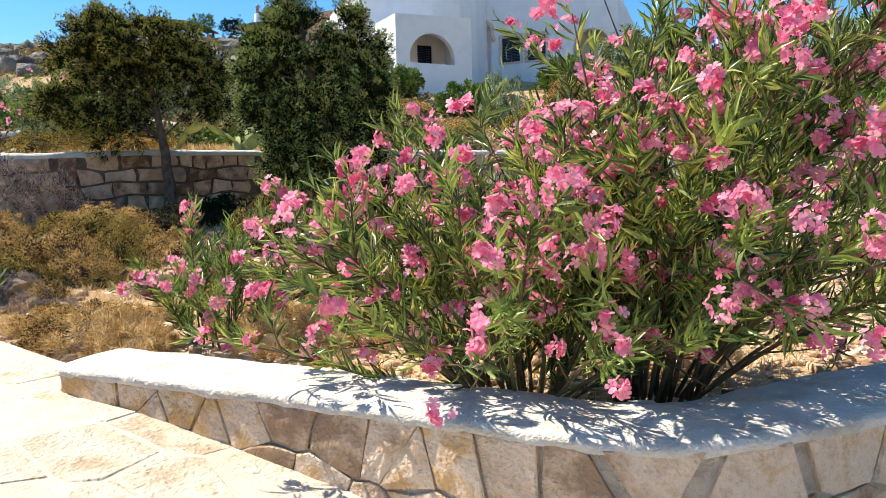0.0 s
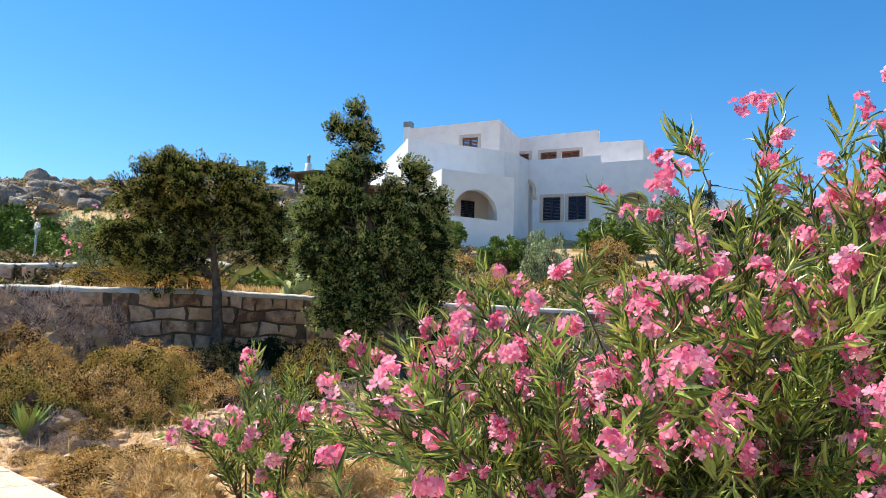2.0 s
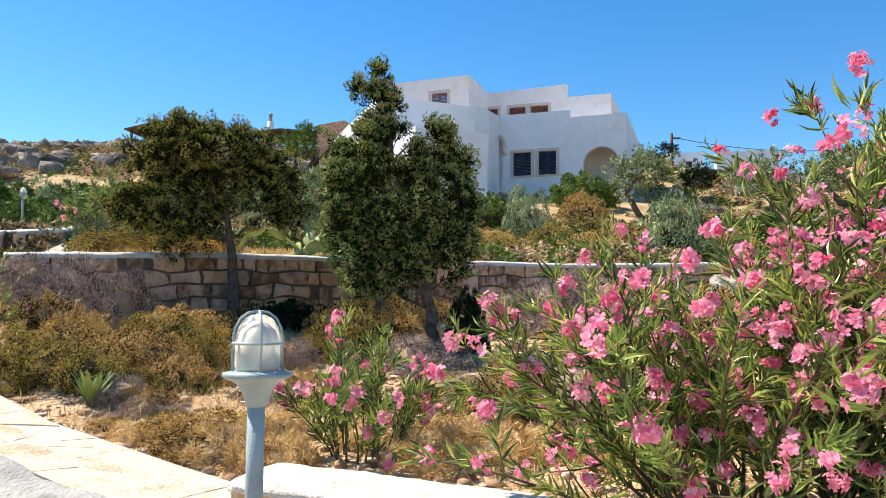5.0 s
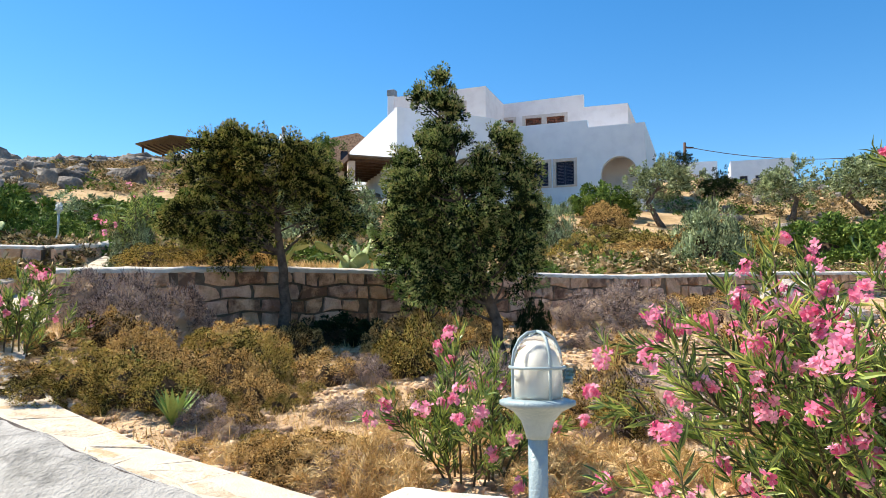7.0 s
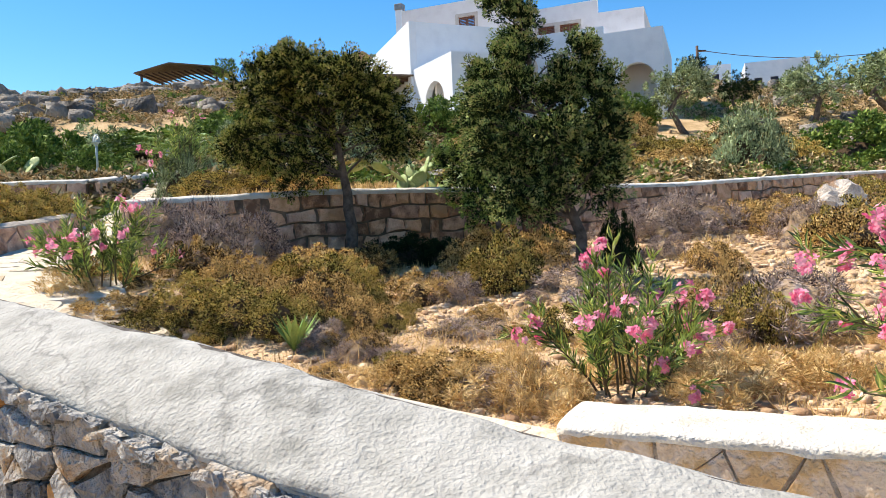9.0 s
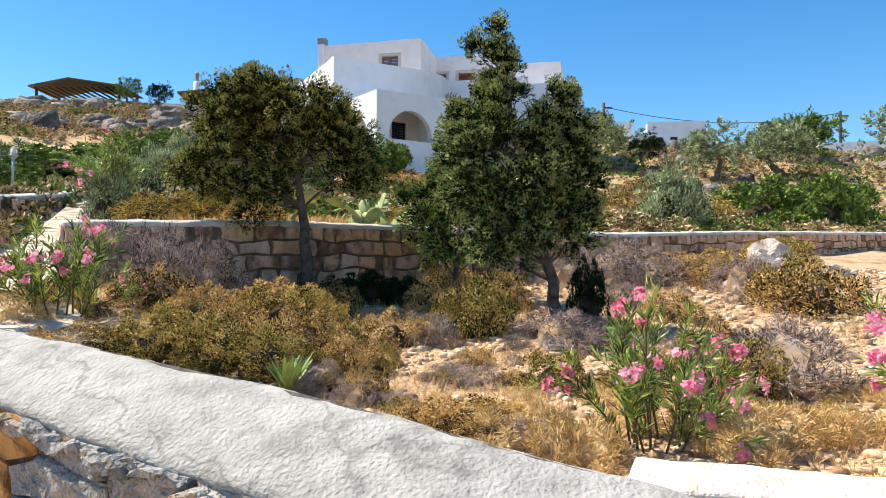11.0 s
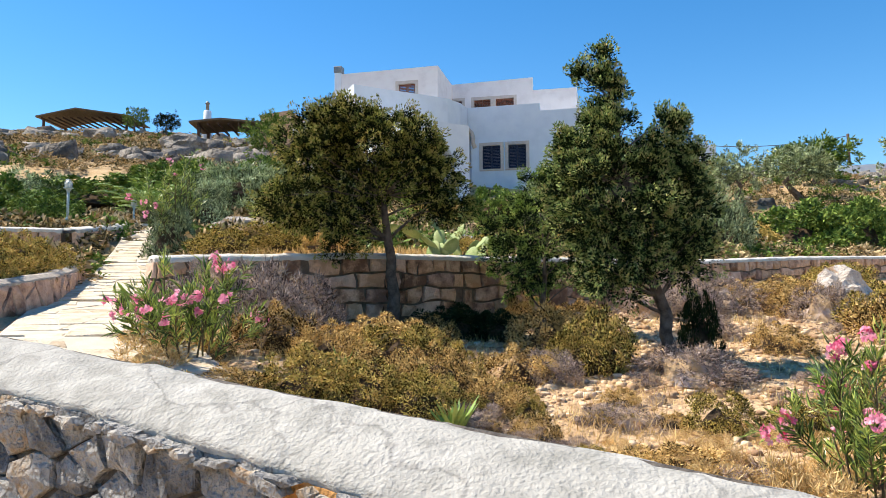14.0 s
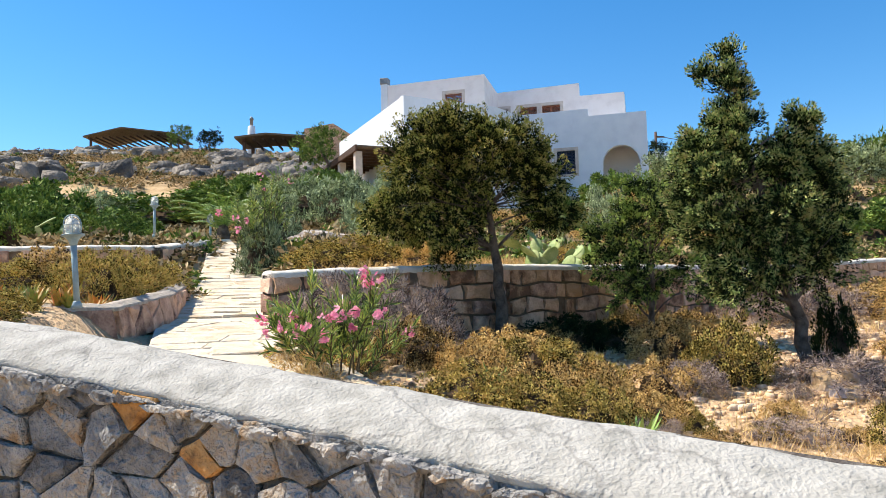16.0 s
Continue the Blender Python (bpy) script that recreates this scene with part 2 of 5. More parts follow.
def blades(p, d, length, width, out=None):
    """Rhombic leaves: base points, directions, lengths, widths -> quads; out: where their faces look, roughly."""
    d = unit(d)
    s = unit(np.cross(d, unit(rng.normal(size=d.shape)) if out is None else unit(out + rng.normal(0, 0.35, d.shape))))
    length, width = np.broadcast_to(length, len(p))[:, None], np.broadcast_to(width, len(p))[:, None]
    mid = p + d * length * 0.45
    return np.stack([p, mid + s * width / 2, p + d * length, mid - s * width / 2], axis=1)


def tube(pts, radii, n=7):
    """Verts and faces of a tapered tube along points."""
    verts, faces = [], []
    pts = [Vector(p) for p in pts]
    for i, p in enumerate(pts):
        t = (pts[min(i + 1, len(pts) - 1)] - pts[max(i - 1, 0)]).normalized()
        a = t.orthogonal().normalized() if i == 0 else (a - t * a.dot(t)).normalized()
        b = t.cross(a)
        for k in range(n):
            w = 2 * math.pi * k / n
            verts.append(p + (a * math.cos(w) + b * math.sin(w)) * radii[i])
    for i in range(len(pts) - 1):
        for k in range(n):
            faces.append((i * n + k, i * n + (k + 1) % n, (i + 1) * n + (k + 1) % n, (i + 1) * n + k))
    faces.append(tuple(range(n - 1, -1, -1))), faces.append(tuple((len(pts) - 1) * n + k for k in range(n)))
    return verts, faces


def joined(chunks):
    """Several (verts, faces) pairs as one."""
    verts, faces = [], []
    for v, f in chunks:
        o = len(verts)
        verts += list(v)
        faces += [tuple(i + o for i in q) for q in f]
    return verts, faces


def lathe(profile, n=20):
    """A turned body from (radius, z) pairs."""
    verts = [(r * math.cos(2 * math.pi * k / n), r * math.sin(2 * math.pi * k / n), z) for r, z in profile for k in range(n)]
    faces = [(i * n + k, i * n + (k + 1) % n, (i + 1) * n + (k + 1) % n, (i + 1) * n + k) for i in range(len(profile) - 1) for k in range(n)]
    faces += [tuple(range(n - 1, -1, -1)), tuple((len(profile) - 1) * n + k for k in range(n))]
    return verts, faces


def box(x0, x1, y0, y1, z0, z1, bev=0.0):
    bm = bmesh.new()
    bmesh.ops.create_cube(bm, size=1)
    for v in bm.verts:
        v.co = ((x0 + x1) / 2 + v.co.x * (x1 - x0), (y0 + y1) / 2 + v.co.y * (y1 - y0), (z0 + z1) / 2 + v.co.z * (z1 - z0))
    if bev:
        bmesh.ops.bevel(bm, geom=bm.edges[:], offset=bev, segments=2, affect="EDGES", profile=0.6)
    return bm


def slab(outline, holes, thick):
    """A wall in the x-z plane, its front at y = 0 and its back at y = thick, with holes through it."""
    bm = bmesh.new()
    edges = []
    for loop in [outline, *holes]:
        vs = [bm.verts.new((x, 0, z)) for x, z in loop]
        edges += [bm.edges.new((vs[i], vs[(i + 1) % len(vs)])) for i in range(len(vs))]
    bmesh.ops.triangle_fill(bm, use_beauty=True, use_dissolve=False, edges=edges)
    g = bmesh.ops.extrude_face_region(bm, geom=bm.faces[:])
    for v in g["geom"]:
        if isinstance(v, bmesh.types.BMVert):
            v.co.y += thick
    bmesh.ops.recalc_face_normals(bm, faces=bm.faces[:])
    return bm


def arch(x0, x1, z0, spring, n=12):
    c, r = (x0 + x1) / 2, (x1 - x0) / 2
    return [(x0, z0), (x1, z0)] + [(c + r * math.cos(math.pi * k / n), spring + r * math.sin(math.pi * k / n)) for k in range(n + 1)]


def rock(radius, squash=0.7, seed=0, sub=3, rough=0.45):
    bm = bmesh.new()
    bmesh.ops.create_icosphere(bm, subdivisions=sub, radius=1)
    o = Vector((seed * 7.3, seed * 1.7, 0))
    for v in bm.verts:
        c = v.co.copy()
        k = 1 + rough * noise.noise(c * 1.1 + o) + rough * 0.5 * noise.noise(c * 2.6 + o) + rough * 0.2 * noise.noise(c * 6 + o)
        q = noise.cell(c * 1.4 + o) * 0.14
        v.co = Vector((c.x * radius[0], c.y * radius[1], c.z * radius[2] * squash)) * (k + q)
    return bm


# ---- lie of the land ----
WX, WY, WZ = [-30, -7.6, -4.9, 1.9, 6.9, 16, 60], [8, 11.4, 12.75, 16.85, 20.3, 25.5, 34], [2.35, 2.40, 2.52, 2.64, 2.94, 3.3, 4.0]
NX, NY = [-9.6, -8.5, -7.4, -6.45, -5.7, -5.0, -4.2, -3.6, -2.9, -1.69], [6.55, 6.2, 5.7, 5.1, 4.56, 4.05, 3.5, 3.1, 2.72, 2.08]
NZF, NZN = [2.0, 1.84, 1.63, 1.49, 1.39, 1.31, 1.21, 1.10, 0.97, 0.78], [1.86, 1.68, 1.49, 1.34, 1.23, 1.09, 0.96, 0.87, 0.79, 0.68]
PATH = [(2.6, 1.9, -0.10), (0.6, 2.1, -0.05), (-0.6, 2.95, 0.10), (-2.0, 3.9, 0.37), (-3.4, 4.85, 0.50), (-4.9, 5.85, 0.68), (-6.1, 6.85, 0.88), (-6.9, 7.7, 1.22), (-7.5, 8.8, 1.5), (-8.1, 11.0, 1.78), (-8.5, 14.0, 2.25), (-9.0, 16.6, 2.85), (-9.65, 19.2, 3.45), (-10.4, 22.0, 4.0)]
PHALF = [0.75, 0.75, 0.75, 0.8, 0.8, 0.8, 0.8, 0.8, 0.82, 0.72, 0.6, 0.5, 0.32, 0.3]


def near_path(x, y):
    """Distance to the path's middle line, its height and half width there."""
    best = (1e9, 0.0, 1.0)
    for i in range(len(PATH) - 1):
        (x0, y0, z0), (x1, y1, z1) = PATH[i], PATH[i + 1]
        dx, dy = x1 - x0, y1 - y0
        t = min(1, max(0, ((x - x0) * dx + (y - y0) * dy) / (dx * dx + dy * dy)))
        d = math.hypot(x - x0 - t * dx, y - y0 - t * dy)
        if d < best[0]:
            best = (d, z0 + t * (z1 - z0), PHALF[i] + t * (PHALF[i + 1] - PHALF[i]))
    return best


def rise(d):
    """Height gained d metres behind the terrace wall."""
    return 0.12 * min(d, 10) + 0.235 * max(0, d - 10)


def land(x, y):
    r = math.hypot(x, y)
    if y < np.interp(x, NX, NY) + 0.2 and r < 40:
        base = 0.0
    else:
        yw = float(np.interp(x, WX, WY))
        if x < -9.0 and y < 40:
            left = 1.95 + 0.09 * (y - 9) if y < 16.6 else 3.12 + 0.12 * (y - 16.6) + 0.1 * max(0, y - 24)
            base = left
        elif y < yw:
            base = 0.42 + 0.115 * (y - 5) + 0.2 * max(0, -4 - x) + 0.05 * math.sin(x * 1.3 + y) * 0.6
        else:
            base = float(np.interp(x, WX, WZ)) - 0.06 + rise(y - yw) + 0.0035 * min(max(0, x), 45) * min(max(0, y - yw - 3), 40)
        if y >= 40 and x < -9:
            base = max(base, 5.5 + 0.24 * (y - 40))
    crest = float(np.interp(x, [-8, 0, 8, 22], [108, 95, 85, 67]))
    if r > crest:
        base -= (r - crest) * 0.33
    if r > 30:
        base += 0.9 * noise.noise(Vector((x * 0.05, y * 0.05, 0))) * min(1, (r - 30) / 20)
    if r < 40:
        base += 0.05 * noise.noise(Vector((x * 1.1, y * 1.1, 3))) + 0.02 * noise.noise(Vector((x * 2.3, y * 2.3, 5)))
        d, z, hw = near_path(x, y)
        if d < hw + 0.7:
            k = min(1, max(0, (d - hw) / 0.7))
            base = (z - 0.1) * (1 - k) + base * k
    return max(base, -8)


def axis(dense0, dense1, step, far, grow=1.16):
    a = list(np.arange(dense0, dense1, step))
    s, x = step, dense1
    while x < far:
        a.append(x)
        s *= grow
        x += min(s, 12)
    s, x = step, dense0
    while x > -far:
        s *= grow
        x -= min(s, 12)
        a.insert(0, x)
    return a


def build_ground():
    xs, ys = axis(-13, 8, 0.2, 320), axis(-2, 22, 0.2, 320)
    verts = [(x, y, land(x, y)) for y in ys for x in xs]
    w = len(xs)
    faces = [(j * w + i, j * w + i + 1, (j + 1) * w + i + 1, (j + 1) * w + i) for j in range(len(ys) - 1) for i in range(w - 1)]
    me = mesh_of("ground", verts, faces, True)
    me.materials.append(M_SOIL), me.materials.append(M_HILL)
    me.polygons.foreach_set("material_index", [int(p.center.y > np.interp(p.center.x, WX, WY) + 1.5 * noise.noise(p.center * 0.4) + 1.0 or p.center.x < -9.3) for p in me.polygons])
    ob = part("ground", me, None)
    tagged(ob, "dry stony tan hillside soil with gravel", "ground", kind="structure")


build_ground()

# ---- masonry ----


def along(pts, s):
    """Point and unit direction at length s of a plan polyline."""
    for i in range(len(pts) - 1):
        a, b = np.array(pts[i], float), np.array(pts[i + 1], float)
        n = np.linalg.norm(b[:2] - a[:2])
        if s <= n or i == len(pts) - 2:
            return a + (b - a) * (s / n), (b - a)[:2] / n
        s -= n


def run(pts):
    return sum(math.hypot(b[0] - a[0], b[1] - a[1]) for a, b in zip(pts, pts[1:]))


def stone_piece(poly, depth, bulge):
    """A rubble stone: outline in x-z, proud towards -y, with a tilted, chipped face."""
    c = np.mean(poly, axis=0)
    verts, faces = [], []
    n = len(poly)
    ta, tb = rng.normal(0, bulge * 3.0, 2)
    for shrink, y in ((1.0, 0.06), (0.995, -depth * 0.6), (0.945, -depth)):
        for p in poly:
            q = (np.array(p) - c) * (shrink + rng.normal(0, 0.012)) + rng.normal(0, 0.003, 2)
            verts.append((q[0], y + (ta * q[0] + tb * q[1] + rng.normal(0, bulge * 0.3) if y < -depth * 0.9 else 0), q[1]))
    verts.append((rng.normal(0, 0.02), -depth - bulge * rng.uniform(0.2, 1.2), rng.normal(0, 0.02)))
    for lv in range(2):
        for k in range(n):
            faces.append((lv * n + k, lv * n + (k + 1) % n, (lv + 1) * n + (k + 1) % n, (lv + 1) * n + k))
    faces += [(2 * n + k, 2 * n + (k + 1) % n, 3 * n) for k in range(n)]
    return c, mesh_of("stone", verts, faces)


def rubble(length, height, size, jitter, gap=0.012):
    """Angular cells of uneven size that fill a strip: each is what lies nearest to its own seed."""
    nx, nz = max(1, round(length / size[0])), max(1, round(height / size[1]))
    seeds = []
    for r in range(nz):
        for k in range(nx):
            u = (k + 0.5 + 0.5 * (r % 2) + rng.normal(0, jitter)) * length / nx
            w = (r + 0.5 + rng.normal(0, jitter * 0.8)) * height / nz
            if 0 < u < length and 0 < w < height:
                seeds.append((u, w))
                if rng.uniform() < 0.36 and jitter > 0.12:
                    seeds.append((min(length, u + size[0] * rng.uniform(0.3, 0.6)), min(height, max(0, w + size[1] * rng.normal(0, 0.4)))))
    sd = np.array(seeds)
    k = np.array([1.0, size[0] / size[1]])
    out = []
    for i, p in enumerate(sd):
        cell = [(0, 0), (length, 0), (length, height), (0, height)]
        cell = [np.array((min(max(a, p[0] - size[0] * 1.6), p[0] + size[0] * 1.6), b)) for a, b in cell]
        dist = np.linalg.norm((sd - p) * k, axis=1)
        for j in np.argsort(dist)[1:14]:
            nrm, mid = (sd[j] - p) * k * k, (sd[j] + p) / 2
            nxt = []
            for a, b in zip(cell, cell[1:] + cell[:1]):
                da, db = (a - mid) @ nrm, (b - mid) @ nrm
                if da <= 0:
                    nxt.append(a)
                if da * db < 0:
                    nxt.append(a + (b - a) * (da / (da - db)))
            cell = nxt
            if len(cell) < 3:
                break
        if len(cell) < 3:
            continue
        c = np.mean(cell, axis=0)
        r = min(np.linalg.norm(q - c) for q in cell)
        if r < gap * 1.6:
            continue
        ring = []
        for a, b in zip(cell, cell[1:] + cell[:1]):
            ring.append(c + (a - c) * (1 - gap / np.linalg.norm(a - c)))
            if np.linalg.norm(b - a) > size[0] * 0.3:
                ring.append(c + ((a + b) / 2 - c) * (1 - gap / r) + rng.normal(0, 0.006, 2))
        out.append(np.array(ring))
    return out


def courses(length, height, size, jitter, gap):
    """Roughly squared stones in wavering courses, some of them two courses high."""
    rows = max(1, round(height / size[1]))
    zs = np.linspace(0, height, rows + 1)
    wave = [lambda u, p=rng.uniform(0, 9), q=rng.uniform(0, 9): 0.09 * size[1] * (math.sin(u * 1.6 / size[0] + p) + 0.8 * math.sin(u * 2.9 / size[0] + q)) for _ in range(rows + 1)]
    out, taken = [], []
    for r in range(rows):
        u = 0.0
        while u < length - 0.05:
            v = min(length, u + size[0] * rng.uniform(0.5, 1.5))
            if length - v < size[0] * 0.35:
                v = length
            tall = 2 if r + 2 <= rows and rng.uniform() < 0.16 else 1
            if not any(a < (u + v) / 2 < b for a, b, k in taken if k == r):
                m, e = (u + v) / 2, rng.normal(0, jitter * 0.12, 4)
                lo = [zs[r] + (0 if r == 0 else wave[r](x)) + gap for x in (u, m, v)]
                hi = [zs[r + tall] + (0 if r + tall == rows else wave[r + tall](x)) - gap for x in (u, m, v)]
                out.append(np.array([(u + gap + e[0], lo[0]), (m, lo[1]), (v - gap + e[1], lo[2]), (v - gap, (lo[2] + hi[2]) / 2), (v - gap + e[2], hi[2]), (m, hi[1]), (u + gap + e[3], hi[0]), (u + gap, (lo[0] + hi[0]) / 2)]))
                if tall == 2:
                    taken.append((u, v, r + 1))
            u = v
    return out


def cap_strip(pts, w_front, w_back, h, dz=0.0, rough=0.012):
    """A mortar coping swept along pts (x, y, ztop front, ztop back)."""
    w = w_front + w_back
    prof = [(o - w_front, z) for o, z in ((0.0, -h), (-0.012, -h * 0.5), (0.012, -0.018), (0.06, -0.002), (w * 0.3, 0.010), (w * 0.5, 0.014), (w * 0.75, 0.010), (w - 0.05, -0.004), (w - 0.01, -0.022), (w + 0.01, -h * 0.6), (w, -h))]
    length = run(pts)
    n = max(2, int(length / 0.06))
    verts, faces, k = [], [], len(prof)
    for i in range(n + 1):
        p, d = along(pts, length * i / n)
        nrm = np.array([-d[1], d[0]])
        for o, z in prof:
            f = (o + w_front) / (w_front + w_back)
            z += 0.02 * noise.noise(Vector((i * 0.45, 4, 4))) * (z == -h)
            q = p[:2] + nrm * (o + rough * noise.noise(Vector((i * 0.5, o * 6, 1))))
            verts.append((q[0], q[1], p[2] * (1 - f) + p[3] * f + z + dz + rough * noise.noise(Vector((i * 0.16, o * 3, 7))) + rough * 0.5 * noise.noise(Vector((i * 0.6, o * 9, 2)))))
    for i in range(n):
        faces += [(i * k + j, (i + 1) * k + j, (i + 1) * k + j + 1, i * k + j + 1) for j in range(k - 1)]
    faces += [tuple(range(k)), tuple(n * k + j for j in range(k - 1, -1, -1))]
    return mesh_of("cap", verts, faces, True)


def core_strip(pts, w_front, w_back, top, base):
    length = run(pts)
    n = max(2, int(length / 0.3))
    verts, faces = [], []
    for i in range(n + 1):
        p, d = along(pts, length * i / n)
        nrm = np.array([-d[1], d[0]])
        for o, z in ((-w_front, base(p)), (-w_front, p[2] - top), (w_back, p[3] - top), (w_back, base(p))):
            q = p[:2] + nrm * o
            verts.append((q[0], q[1], z))
    for i in range(n):
        faces += [(i * 4 + j, (i + 1) * 4 + j, (i + 1) * 4 + (j + 1) % 4, i * 4 + (j + 1) % 4) for j in range(4)]
    faces += [(0, 1, 2, 3), (n * 4 + 3, n * 4 + 2, n * 4 + 1, n * 4)]
    return mesh_of("core", verts, faces)


def stone_wall(name, label, pts, w_front, w_back, h_cap, face_h, size, jitter, mats, capmat, joint, depth=0.03, bulge=0.02, ends=(), gap=0.012):
    """pts: x, y, top height at the front edge, top height at the back; the front lies to the right of the way along it."""
    wall = tagged(new(name), label, "wall", kind="structure")
    part("mortar_core", core_strip(pts, w_front - 0.01, w_back - 0.02, h_cap * 0.5, lambda p: p[2] - face_h - 0.35), joint, wall)
    part("coping", cap_strip(pts, w_front + 0.018, w_back, h_cap + 0.022, 0.0, 0.016), capmat, wall)
    length = run(pts)
    for poly in (rubble if jitter > 0.19 else courses)(length, face_h, size, jitter, gap):
        c, me = stone_piece(np.array(poly), depth * rng.uniform(0.5, 1.3), bulge)
        p, d = along(pts, min(max(c[0], 0.001), length - 0.001))
        nrm = np.array([-d[1], d[0]])
        q = p[:2] - nrm * w_front
        slope = (along(pts, min(c[0] + 0.3, length))[0][2] - along(pts, max(c[0] - 0.3, 0))[0][2]) / 0.6
        m = Matrix(((d[0], nrm[0], 0, q[0]), (d[1], nrm[1], 0, q[1]), (0, 0, 1, p[2] - h_cap - face_h + c[1]), (0, 0, 0, 1)))
        m = m @ Matrix.Rotation(-math.atan(slope), 4, "Y")
        part("stone", me, mats[int(rng.integers(len(mats)))], wall, "", m)
    for end in ends:
        i = 0 if end == "start" else len(pts) - 1
        p, d = along(pts, 0.0 if i == 0 else length)
        nrm = np.array([-d[1], d[0]])
        # The end face looks along -d at the start, +d at the end.
        ax = -nrm if i == 0 else nrm
        o = p[:2] + (nrm * w_back if i == 0 else -nrm * w_front)
        for poly in courses(w_front + w_back - 0.02, face_h, size, jitter, gap):
            c, me = stone_piece(np.array(poly), depth, bulge)
            q = o + ax * c[0]
            inn = d if i == 0 else -d
            part("stone", me, mats[0], wall, "", Matrix(((ax[0], inn[0], 0, q[0]), (ax[1], inn[1], 0, q[1]), (0, 0, 1, p[2] - h_cap - face_h + c[1]), (0, 0, 0, 1))))
    return wall


def build_walls():
    # The boundary wall beside the camera, its coping falling away to the lamp.
    pts = [(x, y, zn, zf) for x, y, zn, zf in zip(NX, NY, NZN, NZF)]
    boundary = stone_wall("wall_boundary", "grey and ochre rubble boundary wall with a thick rendered coping", pts, 0.0, 0.42, 0.05, 0.90, (0.30, 0.20), 0.30, [M_STONE_GREY] * 13 + [M_ORANGE], M_CAP, M_DARKJOINT, 0.04, 0.02, gap=0.009)
    # Small packing stones under its coping.
    length = run(pts)
    for k in range(110):
        u = length * (k + rng.uniform(0.1, 0.9)) / 110
        p, d = along(pts, u)
        nrm = np.array([-d[1], d[0]])
        w, h = rng.uniform(0.035, 0.10), rng.uniform(0.014, 0.038)
        ring = np.array([(w * math.cos(a) * rng.uniform(0.8, 1.1), h * math.sin(a) * rng.uniform(0.8, 1.1)) for a in np.linspace(0, 6.283, 8)[:-1]])
        c, me = stone_piece(ring, rng.uniform(0.05, 0.10), 0.015)
        q = p[:2] + nrm * 0.0
        fall = math.atan((along(pts, min(u + 0.3, length))[0][2] - along(pts, max(u - 0.3, 0))[0][2]) / 0.6)
        part("stone", me, M_STONE_GREY, boundary, "", Matrix(((d[0], nrm[0], 0, q[0]), (d[1], nrm[1], 0, q[1]), (0, 0, 1, p[2] - 0.055 - h - rng.uniform(0, 0.03)), (0, 0, 0, 1))) @ Matrix.Rotation(-fall + rng.normal(0, 0.12), 4, "Y"))
    # The low planter wall under the oleander.
    pts = [(-2.28, 4.95, 0.60, 0.60), (-0.7, 4.12, 0.60, 0.60), (0.2, 3.62, 0.59, 0.59), (0.55, 3.44, 0.58, 0.58), (0.78, 3.34, 0.58, 0.58), (0.98, 3.30, 0.58, 0.58), (1.2, 3.33, 0.585, 0.585), (1.5, 3.44, 0.60, 0.60), (2.3, 3.78, 0.63, 0.63), (4.2, 4.5, 0.7, 0.7)]
    stone_wall("wall_planter", "low tan stone planter wall with whitewashed coping", pts, 0.3, 0.3, 0.05, 0.62, (0.36, 0.27), 0.22, [M_STONE_PALE], M_CAPWHITE, M_MORTAR, 0.012, 0.010, ends=("start",), gap=0.008)
    # The terrace wall across the slope.
    pts = [(x, y, z, z) for x, y, z in zip(WX[1:6], WY[1:6], WZ[1:6])]
    stone_wall("wall_terrace", "dressed tan stone terrace retaining wall with pale coping", pts, 0.22, 0.22, 0.07, 0.90, (0.36, 0.25), 0.17, [M_STONE_PINK, M_STONE_WARM, M_STONE_WARM], M_CAPWHITE, M_EARTHJOINT, 0.04, 0.025, ends=("start",), gap=0.017)
    # The terrace wall on the far side of the steps, and its return beside them.
    pts = [(-18.5, 15.4, 3.22, 3.22), (-10.4, 16.5, 3.23, 3.23)]
    stone_wall("wall_upper", "squared tan stone wall with pale coping beside the steps", pts, 0.2, 0.2, 0.07, 0.60, (0.42, 0.24), 0.08, [M_STONE_PINK, M_STONE_WARM], M_CAPWHITE, M_EARTHJOINT, 0.03, 0.015, gap=0.014)
    pts = [(-10.35, 16.4, 3.23, 3.23), (-10.05, 18.4, 3.5, 3.5), (-10.35, 20.0, 3.8, 3.8)]
    stone_wall("wall_upper_return", "squared tan stone wall with pale coping beside the steps", pts, 0.2, 0.2, 0.07, 0.60, (0.40, 0.24), 0.10, [M_STONE_PINK, M_STONE_WARM], M_CAPWHITE, M_EARTHJOINT, 0.03, 0.015, gap=0.014)
    pts = [(-12.2, 7.6, 2.0, 2.0), (-9.9, 8.9, 2.0, 2.0), (-8.95, 9.4, 1.98, 1.98), (-8.87, 11.2, 2.16, 2.16), (-9.15, 13.2, 2.36, 2.36)]
    stone_wall("wall_bed", "low tan rubble edging wall of a planted bed", pts, 0.12, 0.1, 0.04, 0.36, (0.34, 0.3), 0.2, [M_STONE_PINK], M_MORTAR, M_MORTAR, 0.04, 0.03)


